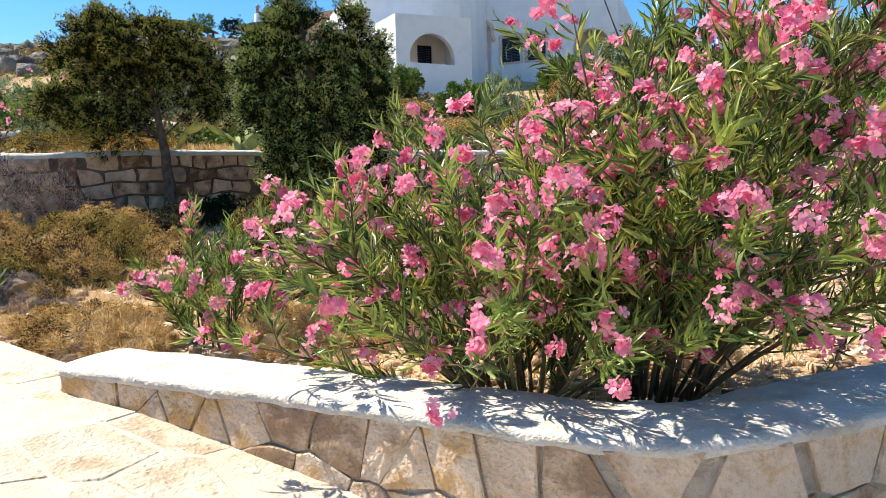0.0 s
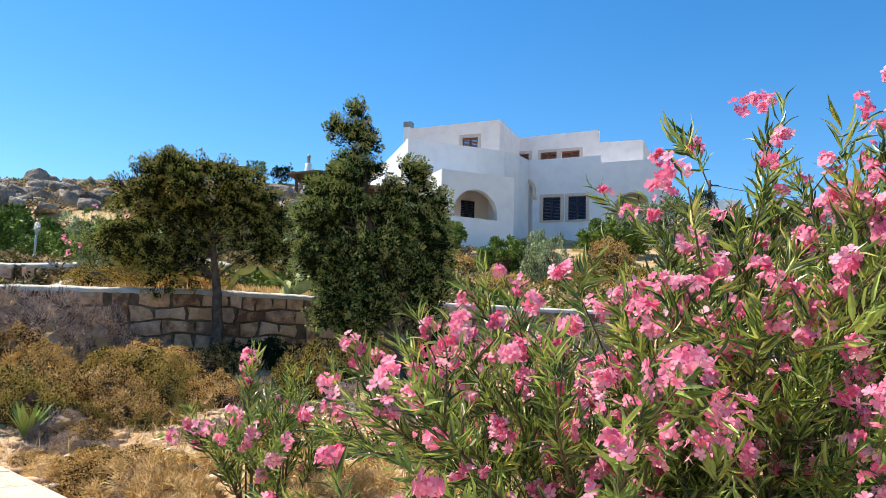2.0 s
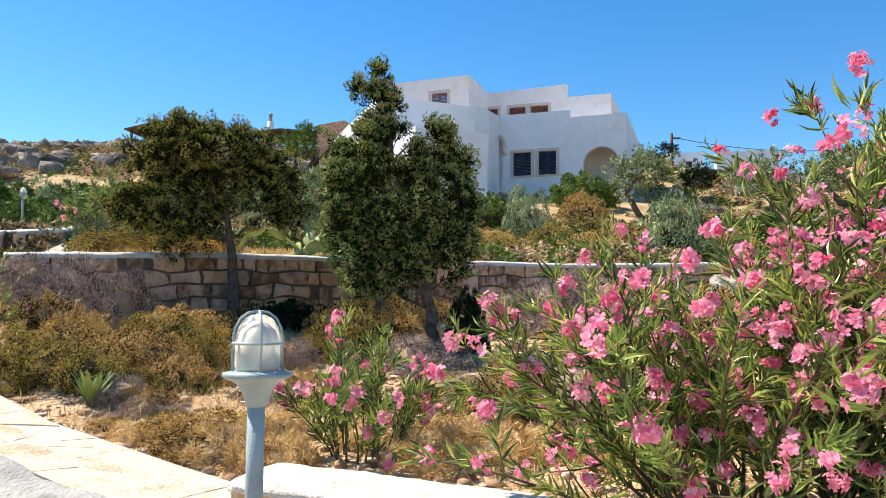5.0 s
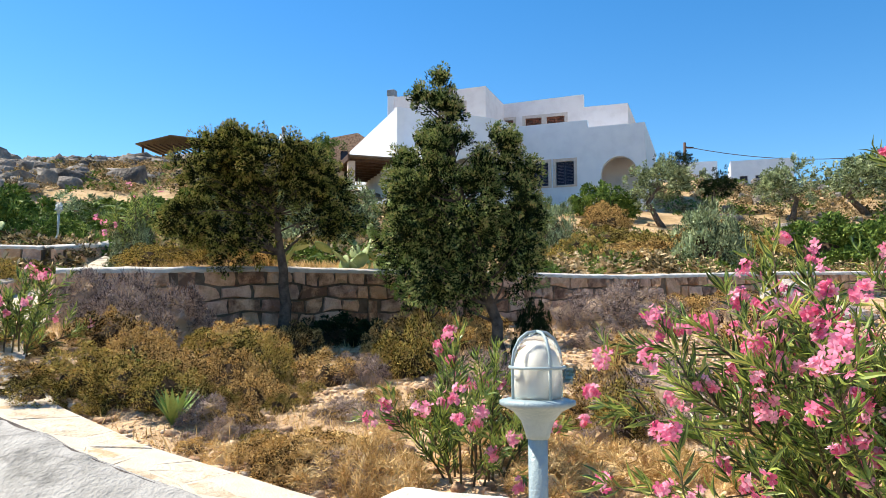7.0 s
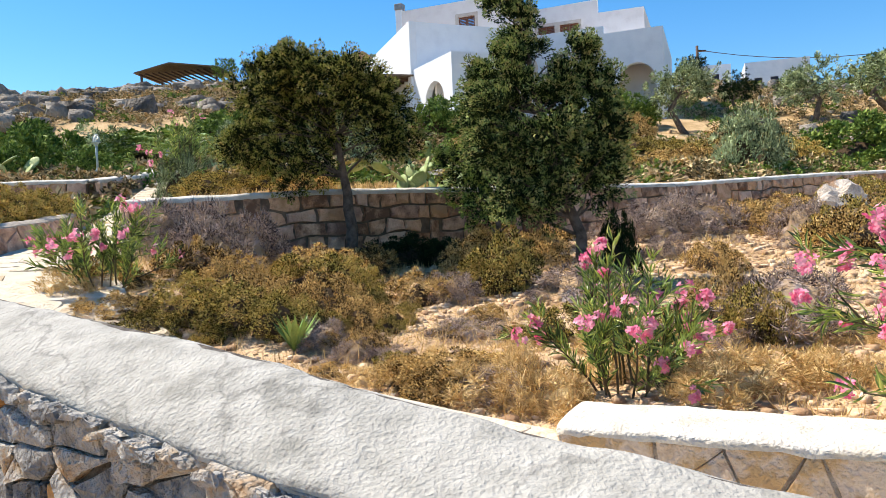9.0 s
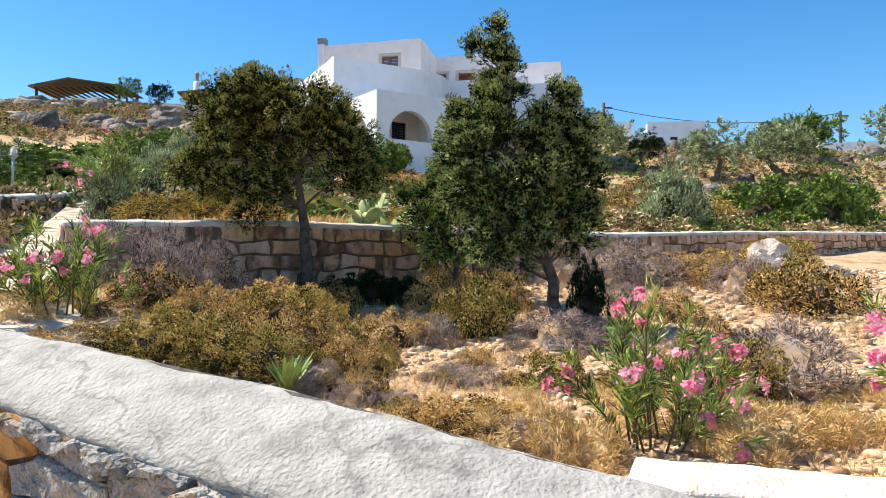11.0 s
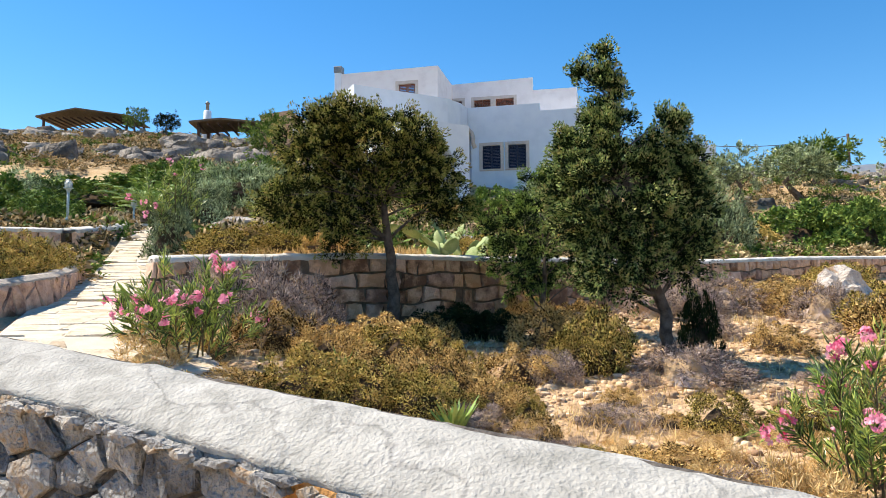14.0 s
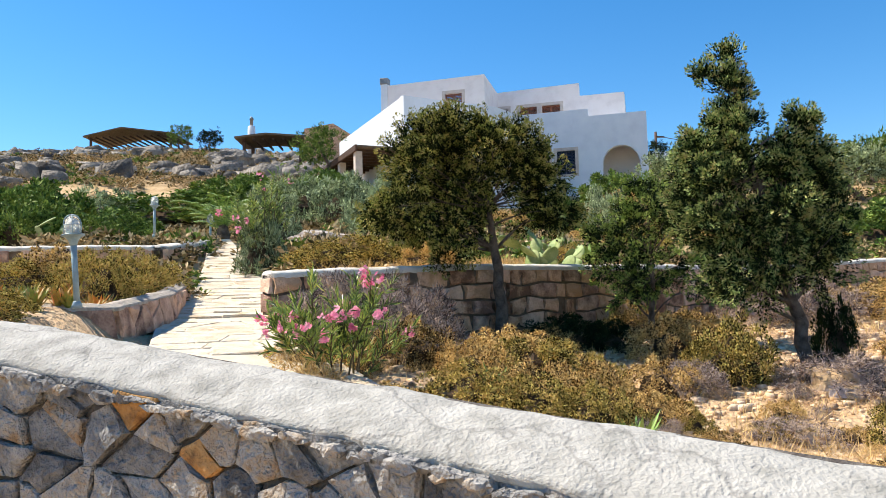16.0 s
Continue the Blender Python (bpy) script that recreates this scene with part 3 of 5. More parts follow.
def build_path():
    path = tagged(new("pavement"), "pale irregular flagstone path with shallow steps", "path", kind="structure")
    pts = [(*p, 0) for p in PATH]
    length = run(pts)
    n = 110
    verts, faces = [], []
    for i in range(n + 1):
        s = length * i / n
        p, d = along(pts, s)
        hw = near_path(p[0], p[1])[2]
        nrm = np.array([-d[1], d[0]])
        for o in (-hw, hw):
            q = p[:2] + nrm * o
            verts.append((q[0], q[1], p[2] - 0.006))
    faces = [(2 * i, 2 * i + 2, 2 * i + 3, 2 * i + 1) for i in range(n)]
    part("mortar_bed", mesh_of("bed", verts, faces), M_FLAGJOINT, path)
    low_end = run(pts[:9])
    width = 1.7

    def lay(ring, p, d, nrm, top, pitch):
        c = np.mean(ring, axis=0)
        n = len(ring)
        vs = []
        for shrink, z in ((1, -0.07), (1, top - 0.010), (0.95, top)):
            vs += [((q[0] - c[0]) * shrink, (q[1] - c[1]) * shrink, z + (rng.normal(0, 0.002) if z == top else 0)) for q in ring]
        fs = [(l * n + j, l * n + (j + 1) % n, (l + 1) * n + (j + 1) % n, (l + 1) * n + j) for l in range(2) for j in range(n)] + [tuple(2 * n + j for j in range(n))]
        return c, mesh_of("flagstone", vs, fs), Matrix.Rotation(-math.atan(pitch), 4, "Y")

    for ring in rubble(low_end, width, (0.62, 0.5), 0.2, 0.014):
        c = np.mean(ring, axis=0)
        p, d = along(pts, min(max(c[0], 0.01), low_end))
        f = 2 * near_path(p[0], p[1])[2] / width
        nrm = np.array([-d[1], d[0]])
        pitch = (along(pts, min(c[0] + 0.3, length))[0][2] - along(pts, max(c[0] - 0.3, 0.01))[0][2]) / 0.6
        c, me, tilt = lay(np.array([(q[0], (q[1] - width / 2) * f) for q in ring]), p, d, nrm, rng.normal(-0.004, 0.003), pitch)
        q = p[:2] + nrm * c[1]
        part("flagstone", me, M_FLAG, path, "", Matrix(((d[0], nrm[0], 0, q[0]), (d[1], nrm[1], 0, q[1]), (0, 0, 1, p[2]), (0, 0, 0, 1))) @ tilt)
    s = low_end
    while s < length - 0.3:
        step = rng.uniform(0.28, 0.44)
        p, d = along(pts, s + step / 2)
        pitch = (along(pts, min(s + step, length))[0][2] - along(pts, s)[0][2]) / step * 0.95
        hw = near_path(p[0], p[1])[2]
        nrm = np.array([-d[1], d[0]])
        for ring in rubble(2 * hw, step, (0.5, step), 0.2, 0.005):
            c, me, tilt = lay(np.array([(q[1] - step / 2 + 0.008 * math.sin(5 * q[0] + s), q[0] - hw) for q in ring]), p, d, nrm, rng.normal(0.002, 0.004), pitch)
            q = p[:2] + d * c[0] + nrm * c[1]
            part("flagstone", me, M_FLAG, path, "", Matrix(((d[0], nrm[0], 0, q[0]), (d[1], nrm[1], 0, q[1]), (0, 0, 1, p[2]), (0, 0, 0, 1))) @ tilt)
        s += step

# ---- plants ----


def sprays(centres, radii, tufts, per, length, leaf, up=0.5):
    """Foliage in plumes: round each centre tufts point outwards, each of them wrapped in small leaves."""
    c, r = np.repeat(np.array(centres), tufts, axis=0), np.repeat(np.array(radii), tufts)[:, None]
    away = unit(c - np.mean(centres, axis=0))
    d = unit(rng.normal(size=c.shape) + 0.55 * away + np.array([0, 0, 0.4 * up]))
    foot = c + d * r * rng.uniform(0.3, 0.95, r.shape)
    axis = unit(d + rng.normal(0, 0.3, c.shape) + 0.35 * away + np.array([0, 0, 0.45 * up]))
    ln = length * rng.uniform(0.55, 1.35, r.shape)
    k = rng.uniform(0, 1, (len(c), per, 1))
    ring = unit(np.cross(axis[:, None, :], rng.normal(size=(len(c), per, 3))))
    p = foot[:, None, :] + ln[:, None, :] * (axis[:, None, :] * k + ring * 0.27 * np.sin(0.5 + 2.3 * k))
    q = axis[:, None, :] * 0.8 + ring * 0.6 + rng.normal(0, 0.25, p.shape)
    # The outer end of each tuft, to be coloured as if sunlit.
    sunlit = (k + rng.normal(0, 0.12, k.shape) > 0.58).ravel()
    p, q, out = p.reshape(-1, 3), q.reshape(-1, 3), (ring + 0.35 * axis[:, None, :]).reshape(-1, 3)
    v = blades(p, q, leaf[0] * rng.uniform(0.6, 1.4, len(p)), leaf[1] * rng.uniform(0.6, 1.4, len(p)), out)
    return v, sunlit


def lobes(parts):
    """Clump centres over ellipsoids (x, y, z, half width, half depth, half height, how many)."""
    out = []
    for x, y, z, a, b, h, n in parts:
        d = unit(rng.normal(size=(n, 3)))
        out += list(np.array([x, y, z]) + d * np.array([a, b, h]) * rng.uniform(0.45, 1.0, (n, 1)))
    return out


def limb(a, b, r0, r1, sag=0.15, n=6):
    a, b = np.array(a, float), np.array(b, float)
    w = rng.normal(0, sag, 3) * np.linalg.norm(b - a) * 0.6
    return tube([a + (b - a) * t + w * math.sin(math.pi * t) for t in np.linspace(0, 1, n)], list(np.linspace(r0, r1, n)), 6)


def tree(name, label, category, trunk, radii, centres, sizes, mat, per, leaf, bark=None, group="", up=0.5, tip=None):
    """Trunk through points, limbs to the clumps, and a crown of fine leaves. Places are in metres from the foot."""
    foot = Matrix.Translation(trunk[0])
    o = np.array(trunk[0])
    t = thing(name, label, category, foot, group)
    tp = [np.array(p) - o for p in trunk]
    fine = []
    for a, b in zip(tp, tp[1:]):
        fine += [a + (b - a) * k for k in (0, 0.33, 0.66)]
    fine.append(tp[-1])
    fine = [p + rng.normal(0, 0.02, 3) * (i > 0) for i, p in enumerate(fine)]
    rr = np.interp(np.linspace(0, 1, len(fine)), np.linspace(0, 1, len(radii)), radii)
    part("trunk", mesh_of("trunk", *tube(fine, list(rr), 10), True), bark or M_BARK, t)
    cs = [np.array(c) - o for c in centres]
    for c in cs:
        j = min(range(len(fine)), key=lambda i: abs(fine[i][2] - (c[2] - 0.35)) + 0.3 * np.linalg.norm(fine[i][:2] - c[:2]))
        if rng.uniform() < 0.5:
            continue
        part("limb", mesh_of("limb", *limb(fine[j], c, max(0.010, rr[j] * 0.32), 0.005), True), bark or M_BARK, t)
    v, sunlit = sprays(cs, sizes, *per, leaf, up)
    # Light and shade by colour: tips get a brighter material than the inside.
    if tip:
        part("young_growth", quads("young_growth", v[sunlit]), tip, t, "lighter yellow-green tips, coloured as if sunlit")
        v = v[~sunlit]
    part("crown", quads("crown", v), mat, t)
    return t


def ellipsoid_clumps(centre, semi, n, lo=-0.55, inner=0.55):
    out = []
    while len(out) < n:
        d = unit(rng.normal(size=3))
        if d[2] < lo:
            continue
        out.append(np.array(centre) + d * np.array(semi) * rng.uniform(inner, 1.0))
    return out


def build_trees():
    # Umbrella-shaped juniper.
    c = lobes([(-4.85, 12.35, 3.98, 0.98, 0.95, 0.60, 50), (-5.45, 12.2, 3.85, 0.60, 0.75, 0.52, 26), (-5.95, 12.1, 3.22, 0.40, 0.50, 0.16, 12), (-4.0, 12.4, 3.75, 0.45, 0.65, 0.50, 20),
               (-3.72, 12.4, 3.18, 0.28, 0.4, 0.12, 7), (-5.2, 12.2, 3.05, 0.62, 0.55, 0.20, 16), (-5.3, 11.95, 2.55, 0.12, 0.12, 0.06, 2)])
    tree("juniper_tree", "dark green umbrella-shaped juniper with a bare dark trunk", "tree", [(-4.42, 12.4, 1.2), (-4.46, 12.4, 1.9), (-4.52, 12.38, 2.7), (-4.7, 12.35, 3.7)], [0.11, 0.09, 0.065, 0.02], c, list(rng.uniform(0.17, 0.30, len(c))), M_JUNIPER, (12, 100, 0.21), (0.040, 0.016), up=0.9, tip=M_JUNIPERLIT)
    # Ragged upright juniper: a tufted spire, a bare neck, a second leader beside it.
    c = lobes([(-1.95, 10.2, 4.74, 0.07, 0.07, 0.07, 2), (-2.10, 10.2, 4.50, 0.18, 0.14, 0.12, 4), (-1.82, 10.2, 4.40, 0.16, 0.14, 0.12, 3), (-1.90, 10.2, 4.12, 0.14, 0.12, 0.16, 4), (-1.70, 10.2, 4.30, 0.06, 0.06, 0.05, 1),
               (-1.92, 10.2, 3.70, 0.36, 0.35, 0.34, 18), (-2.42, 10.15, 3.68, 0.10, 0.10, 0.22, 5), (-1.16, 10.1, 3.75, 0.05, 0.05, 0.42, 9), (-0.92, 10.2, 3.42, 0.10, 0.10, 0.34, 8), (-1.50, 10.15, 3.45, 0.26, 0.25, 0.28, 12), (-2.25, 10.2, 3.42, 0.22, 0.22, 0.22, 9),
               (-2.15, 10.2, 2.95, 0.60, 0.55, 0.55, 36), (-1.58, 10.1, 2.95, 0.32, 0.4, 0.55, 16), (-1.05, 10.2, 2.85, 0.36, 0.45, 0.50, 20), (-1.95, 10.2, 2.18, 0.50, 0.48, 0.30, 18), (-1.0, 10.2, 2.28, 0.26, 0.32, 0.20, 7)])
    z = np.array([p[2] for p in c])
    tree("upright_juniper", "ragged upright juniper with two leaders and leaning trunk", "tree", [(-1.15, 10.3, 0.9), (-1.25, 10.22, 1.6), (-1.5, 10.2, 2.4), (-1.8, 10.2, 3.6), (-1.93, 10.2, 4.6)], [0.09, 0.075, 0.06, 0.04, 0.01], c, list(np.where(z > 3.3, 0.11, 0.19) * rng.uniform(0.75, 1.3, len(c))), M_JUNIPER2, (10, 100, 0.20), (0.038, 0.0155), up=1.0, tip=M_JUNIPER2LIT)
    c = ellipsoid_clumps((-2.1, 12.7, 2.7), (0.85, 0.65, 0.85), 44, -0.8)
    tree("bushy_juniper", "bright green bushy young juniper behind the taller one", "tree", [(-2.1, 12.7, 1.2), (-2.1, 12.7, 2.6)], [0.06, 0.02], c, list(rng.uniform(0.2, 0.3, len(c))), M_JUNIPER2, (11, 90, 0.21), (0.042, 0.0165), tip=M_BUSHLIT)


def leaf_quads():
    """One narrow oleander leaf along z: folded at the midrib, its tip bent over."""
    ln, w = 1.0, rng.uniform(0.11, 0.16)
    b = rng.uniform(0.05, 0.2)
    p, m1, m2, tip = np.array([0, 0, 0.0]), np.array([0, 0.03, 0.33]), np.array([0, 0.05 - b * 0.3, 0.68]), np.array([0, -b, ln])
    s = np.array([1.0, 0, 0])
    e = np.array([0, 0.03, 0])
    return np.array([[p, m1 + s * w / 2 + e, m2, m1], [p, m1, m2, m1 - s * w / 2 + e], [m1 + s * w / 2 + e, m2 + s * w * 0.4 + e, tip, m2], [m1 - s * w / 2 + e, m2, tip, m2 - s * w * 0.4 + e]])


def flower_shape():
    """One five-petalled flower facing z: petals share the throat."""
    verts, faces = [(0, 0, -0.12)], []
    for k in range(5):
        w = 2 * math.pi * k / 5 + rng.normal(0, 0.1)
        d, s = np.array([math.cos(w), math.sin(w), 0]), np.array([-math.sin(w), math.cos(w), 0])
        o = len(verts)
        z = rng.uniform(0.05, 0.3)
        for f, g, h in ((0.55, 0.36, 0.1), (1.0, 0.40, z), (1.15, 0.1, z + 0.05), (1.0, -0.36, z), (0.55, -0.36, 0.1)):
            verts.append(tuple(d * f + s * g + np.array([0, 0, h])))
        faces.append((0, o, o + 1, o + 2, o + 3, o + 4))
    return np.array(verts), faces


LEAVES = [leaf_quads() for _ in range(4)]
FLOWERS = [flower_shape() for _ in range(3)]


def single_leaf(q):
    v = q.reshape(-1, 3)
    me = mesh_of("leaf", v, [(4 * i, 4 * i + 1, 4 * i + 2, 4 * i + 3) for i in range(4)])
    bm = bmesh.new()
    bm.from_mesh(me)
    bmesh.ops.remove_doubles(bm, verts=bm.verts[:], dist=0.001)
    bm.to_mesh(me)
    bm.free()
    me.materials.append(M_OLEAF)
    return me


LEAF_MESH = [single_leaf(q) for q in LEAVES]
FLOWER_MESH = []
for fv, ff in FLOWERS:
    fm = mesh_of("flower", fv, ff)
    fm.materials.append(M_PETAL)
    FLOWER_MESH.append(fm)


def aim(p, d, roll, scale):
    q = Vector(d).to_track_quat("Z", "Y").to_matrix().to_4x4()
    return Matrix.Translation(Vector(p)) @ q @ Matrix.Rotation(roll, 4, "Z") @ Matrix.Diagonal((scale, scale, scale, 1))


def oleander(label, foot, stems, height, spread, shoots, heads, lean=(0, 0), size=1.0, droop=0.12, low=0.2, singles=300, bare=0):
    """A shrub of many stems from one stool, with leafy shoots and heads of flowers."""
    t = thing("oleander", label, "shrub", Matrix.Translation(foot), "oleanders")
    tips = []
    for i in range(stems):
        a = 2 * math.pi * (i + rng.uniform(-0.3, 0.3)) / stems
        out = spread * rng.uniform(0.2, 1.0)
        h = height * rng.uniform(0.6, 1.0) * (1.0 - 0.66 * (out / spread) ** 2)
        p0 = np.array([math.cos(a) * 0.22 * size, math.sin(a) * 0.18 * size, -0.05])
        p3 = np.array([math.cos(a) * out + lean[0], math.sin(a) * out + lean[1], h])
        p1 = p0 + (p3 - p0) * 0.35 + np.array([0, 0, 0.12 * h]) + rng.normal(0, 0.05, 3)
        p2 = p0 + (p3 - p0) * 0.7 + np.array([0, 0, droop * h]) + rng.normal(0, 0.05, 3)
        main = [(1 - k) ** 3 * p0 + 3 * k * (1 - k) ** 2 * p1 + 3 * k * k * (1 - k) * p2 + k ** 3 * p3 for k in np.linspace(0, 1, 9)]
        chunks = [tube(main, list(np.linspace(0.013, 0.004, 9) * size), 6)]
        tips.append((main[-1], unit(main[-1] - main[-2]), 1.0))
        for _ in range(5):
            j = int(rng.integers(2, 8))
            d = unit(unit(main[j] - main[j - 1]) + rng.normal(0, 0.6, 3) + np.array([0, 0, 0.2]))
            ln = rng.uniform(0.25, 0.6) * size * height / 2.2
            q = main[j] + d * ln
            if q[2] < 0.12:
                continue
            chunks.append(tube([main[j], main[j] + d * ln * 0.5 + np.array([0, 0, -0.01]), q], [0.007 * size, 0.005 * size, 0.003 * size], 5))
            tips.append((q, d, 1.0))
        tips += [(main[j], unit(main[j] - main[j - 1]), 0.0) for j in (2, 3, 4, 5, 6, 7) if main[j][2] > low * height]
        part("stem", mesh_of("stem", *joined(chunks), True), M_STEM, t)
    leaves, flowers = [], []
    order = list(rng.permutation(len(tips)))
    for k in range(shoots):
        p, d, _ = tips[order[k % len(order)]]
        d = unit(d + rng.normal(0, 0.5, 3) * (k >= len(order)) + np.array([0, 0, 0.15]))
        ln = rng.uniform(0.2, 0.4) * size
        p = p - d * ln * rng.uniform(0.1, 0.9)
        for i in range(int(rng.integers(11, 19))):
            f = rng.uniform(0.05, 1)
            x = unit(np.cross(d, rng.normal(size=3)))
            if singles >= 300 and (p + d * ln * f)[1] < -0.35 and (p + d * ln * f)[2] < 0.42:
                continue
            ld = unit(0.85 * x + d * (rng.uniform(0.4, 1.1) + 0.7 * f))
            leaves.append(aim(p + d * ln * f, ld, rng.uniform(0, 6), rng.uniform(0.10, 0.17) * (0.5 + 0.5 * size)))
    ends = sorted((i for i in range(len(tips)) if tips[i][2]), key=lambda i: -(0.4 * tips[i][0][2] / height + 0.8 * np.linalg.norm(tips[i][0][:2]) / spread - 0.35 * tips[i][0][1] / spread + rng.uniform(0, 0.9)))
    for k in range(heads):
        p, d, _ = tips[ends[k % len(ends)]]
        d = unit(d + rng.normal(0, 0.3, 3))
        q = p + d * rng.uniform(0.06, 0.22) * size + rng.normal(0, 0.02 + 0.08 * (k >= len(ends)), 3)
        r = rng.uniform(0.035, 0.07)
        if singles >= 300 and q[1] < -0.35 and q[2] < 0.35:
            continue
        for _ in range(int(rng.integers(7, 17))):
            c = unit(rng.normal(size=3) + d * 0.8)
            flowers.append(aim(q + c * r * rng.uniform(0.5, 1.15), unit(c + rng.normal(0, 0.5, 3)), rng.uniform(0, 6), rng.uniform(0.019, 0.027)))
    # Those towards the path are parts of their own; the rest is joined.
    for items, shapes, meshes, name, rest, limit in ((leaves, LEAVES, LEAF_MESH, "leaf", "foliage", singles), (flowers, FLOWERS, FLOWER_MESH, "flower", "blossom", singles)):
        items.sort(key=lambda m: m.translation.y)
        for m in items[:limit]:
            part(name, meshes[int(rng.integers(len(meshes)))], None, t, "", m)
        back = items[limit:]
        if not back:
            continue
        mats = np.array([np.array(m) for m in back])
        pick = rng.integers(len(shapes), size=len(back))
        if name == "leaf":
            src = np.array(shapes)[pick].reshape(len(back), 16, 3)
            v = np.einsum("nij,nkj->nki", mats[:, :3, :3], src) + mats[:, None, :3, 3]
            me = quads(rest, v.reshape(-1, 4, 3))
            me.materials.append(M_OLEAF)
        else:
            vs, fs = [], []
            for m, k in zip(mats, pick):
                o = len(vs)
                vs += list(shapes[k][0] @ m[:3, :3].T + m[:3, 3])
                fs += [tuple(i + o for i in f) for f in shapes[k][1]]
            me = mesh_of(rest, vs, fs)
            me.materials.append(M_PETAL)
        tagged(part(rest, me, None, t), kind="stuff")
    return t


def scrub_mesh(n, spiky, leaf, tufts=75):
    """A cushion shrub of unit radius and height: rounded tufts with gaps, each of many fine leaves."""
    c = unit(rng.normal(size=(tufts, 3)) * np.array([1, 1, 0.75]) + np.array([0, 0, 0.45]))
    c[:, 2] = np.abs(c[:, 2])
    c *= rng.uniform(0.62, 0.90, (tufts, 1))
    k = rng.integers(tufts, size=n)
    r = rng.uniform(0.11, 0.21, tufts)[k][:, None]
    d = unit(rng.normal(size=(n, 3)) + unit(c[k]) * 0.9 + np.array([0, 0, 0.25]))
    p = c[k] + d * r * rng.uniform(0.5, 1.0, (n, 1))
    p[:, 2] = np.maximum(p[:, 2], 0.01)
    q = unit(0.7 * d + rng.normal(0, spiky, (n, 3)) + np.array([0, 0, 0.2]))
    return blades(p, q, leaf[0] * rng.uniform(0.5, 1.5, n), leaf[1] * rng.uniform(0.6, 1.4, n), d)


def scrub_template(mat, n, spiky, leaf):
    me = quads("foliage", scrub_mesh(n, spiky, leaf))
    me.materials.append(mat)
    # Added solid core, mostly dark, standing in for shade deep in the foliage.
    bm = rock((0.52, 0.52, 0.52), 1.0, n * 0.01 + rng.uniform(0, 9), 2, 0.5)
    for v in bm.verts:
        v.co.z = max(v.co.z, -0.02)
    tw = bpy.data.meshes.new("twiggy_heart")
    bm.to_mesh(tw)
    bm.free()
    tw.materials.append(mat if mat in (M_STRAW, M_GREYS) else M_CORESHADE)
    return me, tw


SCRUB = {
    "gold": [scrub_template(M_GOLD, 10000, 0.5, (0.055, 0.020)) for _ in range(2)],
    "olive": [scrub_template(M_OLIVE, 10000, 0.5, (0.052, 0.022)) for _ in range(2)],
    "grey": [scrub_template(M_GREYS, 8000, 0.8, (0.11, 0.011)) for _ in range(2)],
    "straw": [scrub_template(M_STRAW, 2600, 0.6, (0.20, 0.024)) for _ in range(2)],
    "green": [scrub_template(M_GREEN, 8000, 0.7, (0.075, 0.038)) for _ in range(2)],
    "sage": [scrub_template(M_SAGE, 7500, 0.6, (0.085, 0.022)) for _ in range(2)],
    "dark": [scrub_template(M_JUNIPER2, 8000, 0.7, (0.07, 0.024)) for _ in range(1)],
}
SCRUB_WORDS = {
    "gold": ("golden_scrub", "golden brown dry cushion shrub on stony soil"),
    "olive": ("olive_scrub", "olive and ochre cushion shrub on stony soil"),
    "grey": ("thorny_scrub", "grey leafless thorny cushion shrub on dry soil"),
    "straw": ("dry_grass_tuft", "tuft of straw-coloured dry grass and herbs"),
    "green": ("green_shrub", "dense bright green rounded evergreen shrub"),
    "sage": ("silvery_shrub", "loose silvery green shrub on the slope"),
    "dark": ("dark_evergreen", "small dark evergreen shrub beside a juniper"),
}


def shrub(kind, x, y, r, h, z=None):
    name, label = SCRUB_WORDS[kind]
    if z is None:
        z = land(x, y)
    leaf, tw = SCRUB[kind][int(rng.integers(len(SCRUB[kind])))]
    m = Matrix.Translation((x, y, z - 0.04)) @ Matrix.Rotation(rng.uniform(0, 6.28), 4, "Z") @ Matrix.Diagonal((1.15 * r * rng.uniform(0.9, 1.1), 1.15 * r * rng.uniform(0.9, 1.1), 1.1 * h, 1))
    t = thing(name, label, "shrub", m, name.replace("_", " ") + " on the slope")
    part("foliage", leaf, None, t)
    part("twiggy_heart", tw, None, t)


def small_tree(kind, x, y, w, h, mat, label, name="olive_tree"):
    z = land(x, y)
    c = ellipsoid_clumps((x, y, z + h * 0.62), (w * 0.42, w * 0.42, h * 0.32), 34, -0.7, 0.3)
    tree(name, label, "tree", [(x, y, z - 0.1), (x + 0.1 * w * rng.normal(), y, z + h * 0.35), (x, y, z + h * 0.65)], [0.05 * w, 0.035 * w, 0.012 * w], c, list(rng.uniform(0.14, 0.22, len(c)) * w), mat, (9, 26, 0.085 * w), (0.042 * w, 0.015 * w))

# ---- house on the slope ----
HOUSE = Matrix(((0.9397, 0.342, 0, 10.8), (-0.342, 0.9397, 0, 46.5), (0, 0, 1, 0), (0, 0, 0, 1)))


def to_house(x, y):
    dx, dy = x - 11.0, y - 46.5
    return 0.9397 * dx - 0.342 * dy, 0.342 * dx + 0.9397 * dy


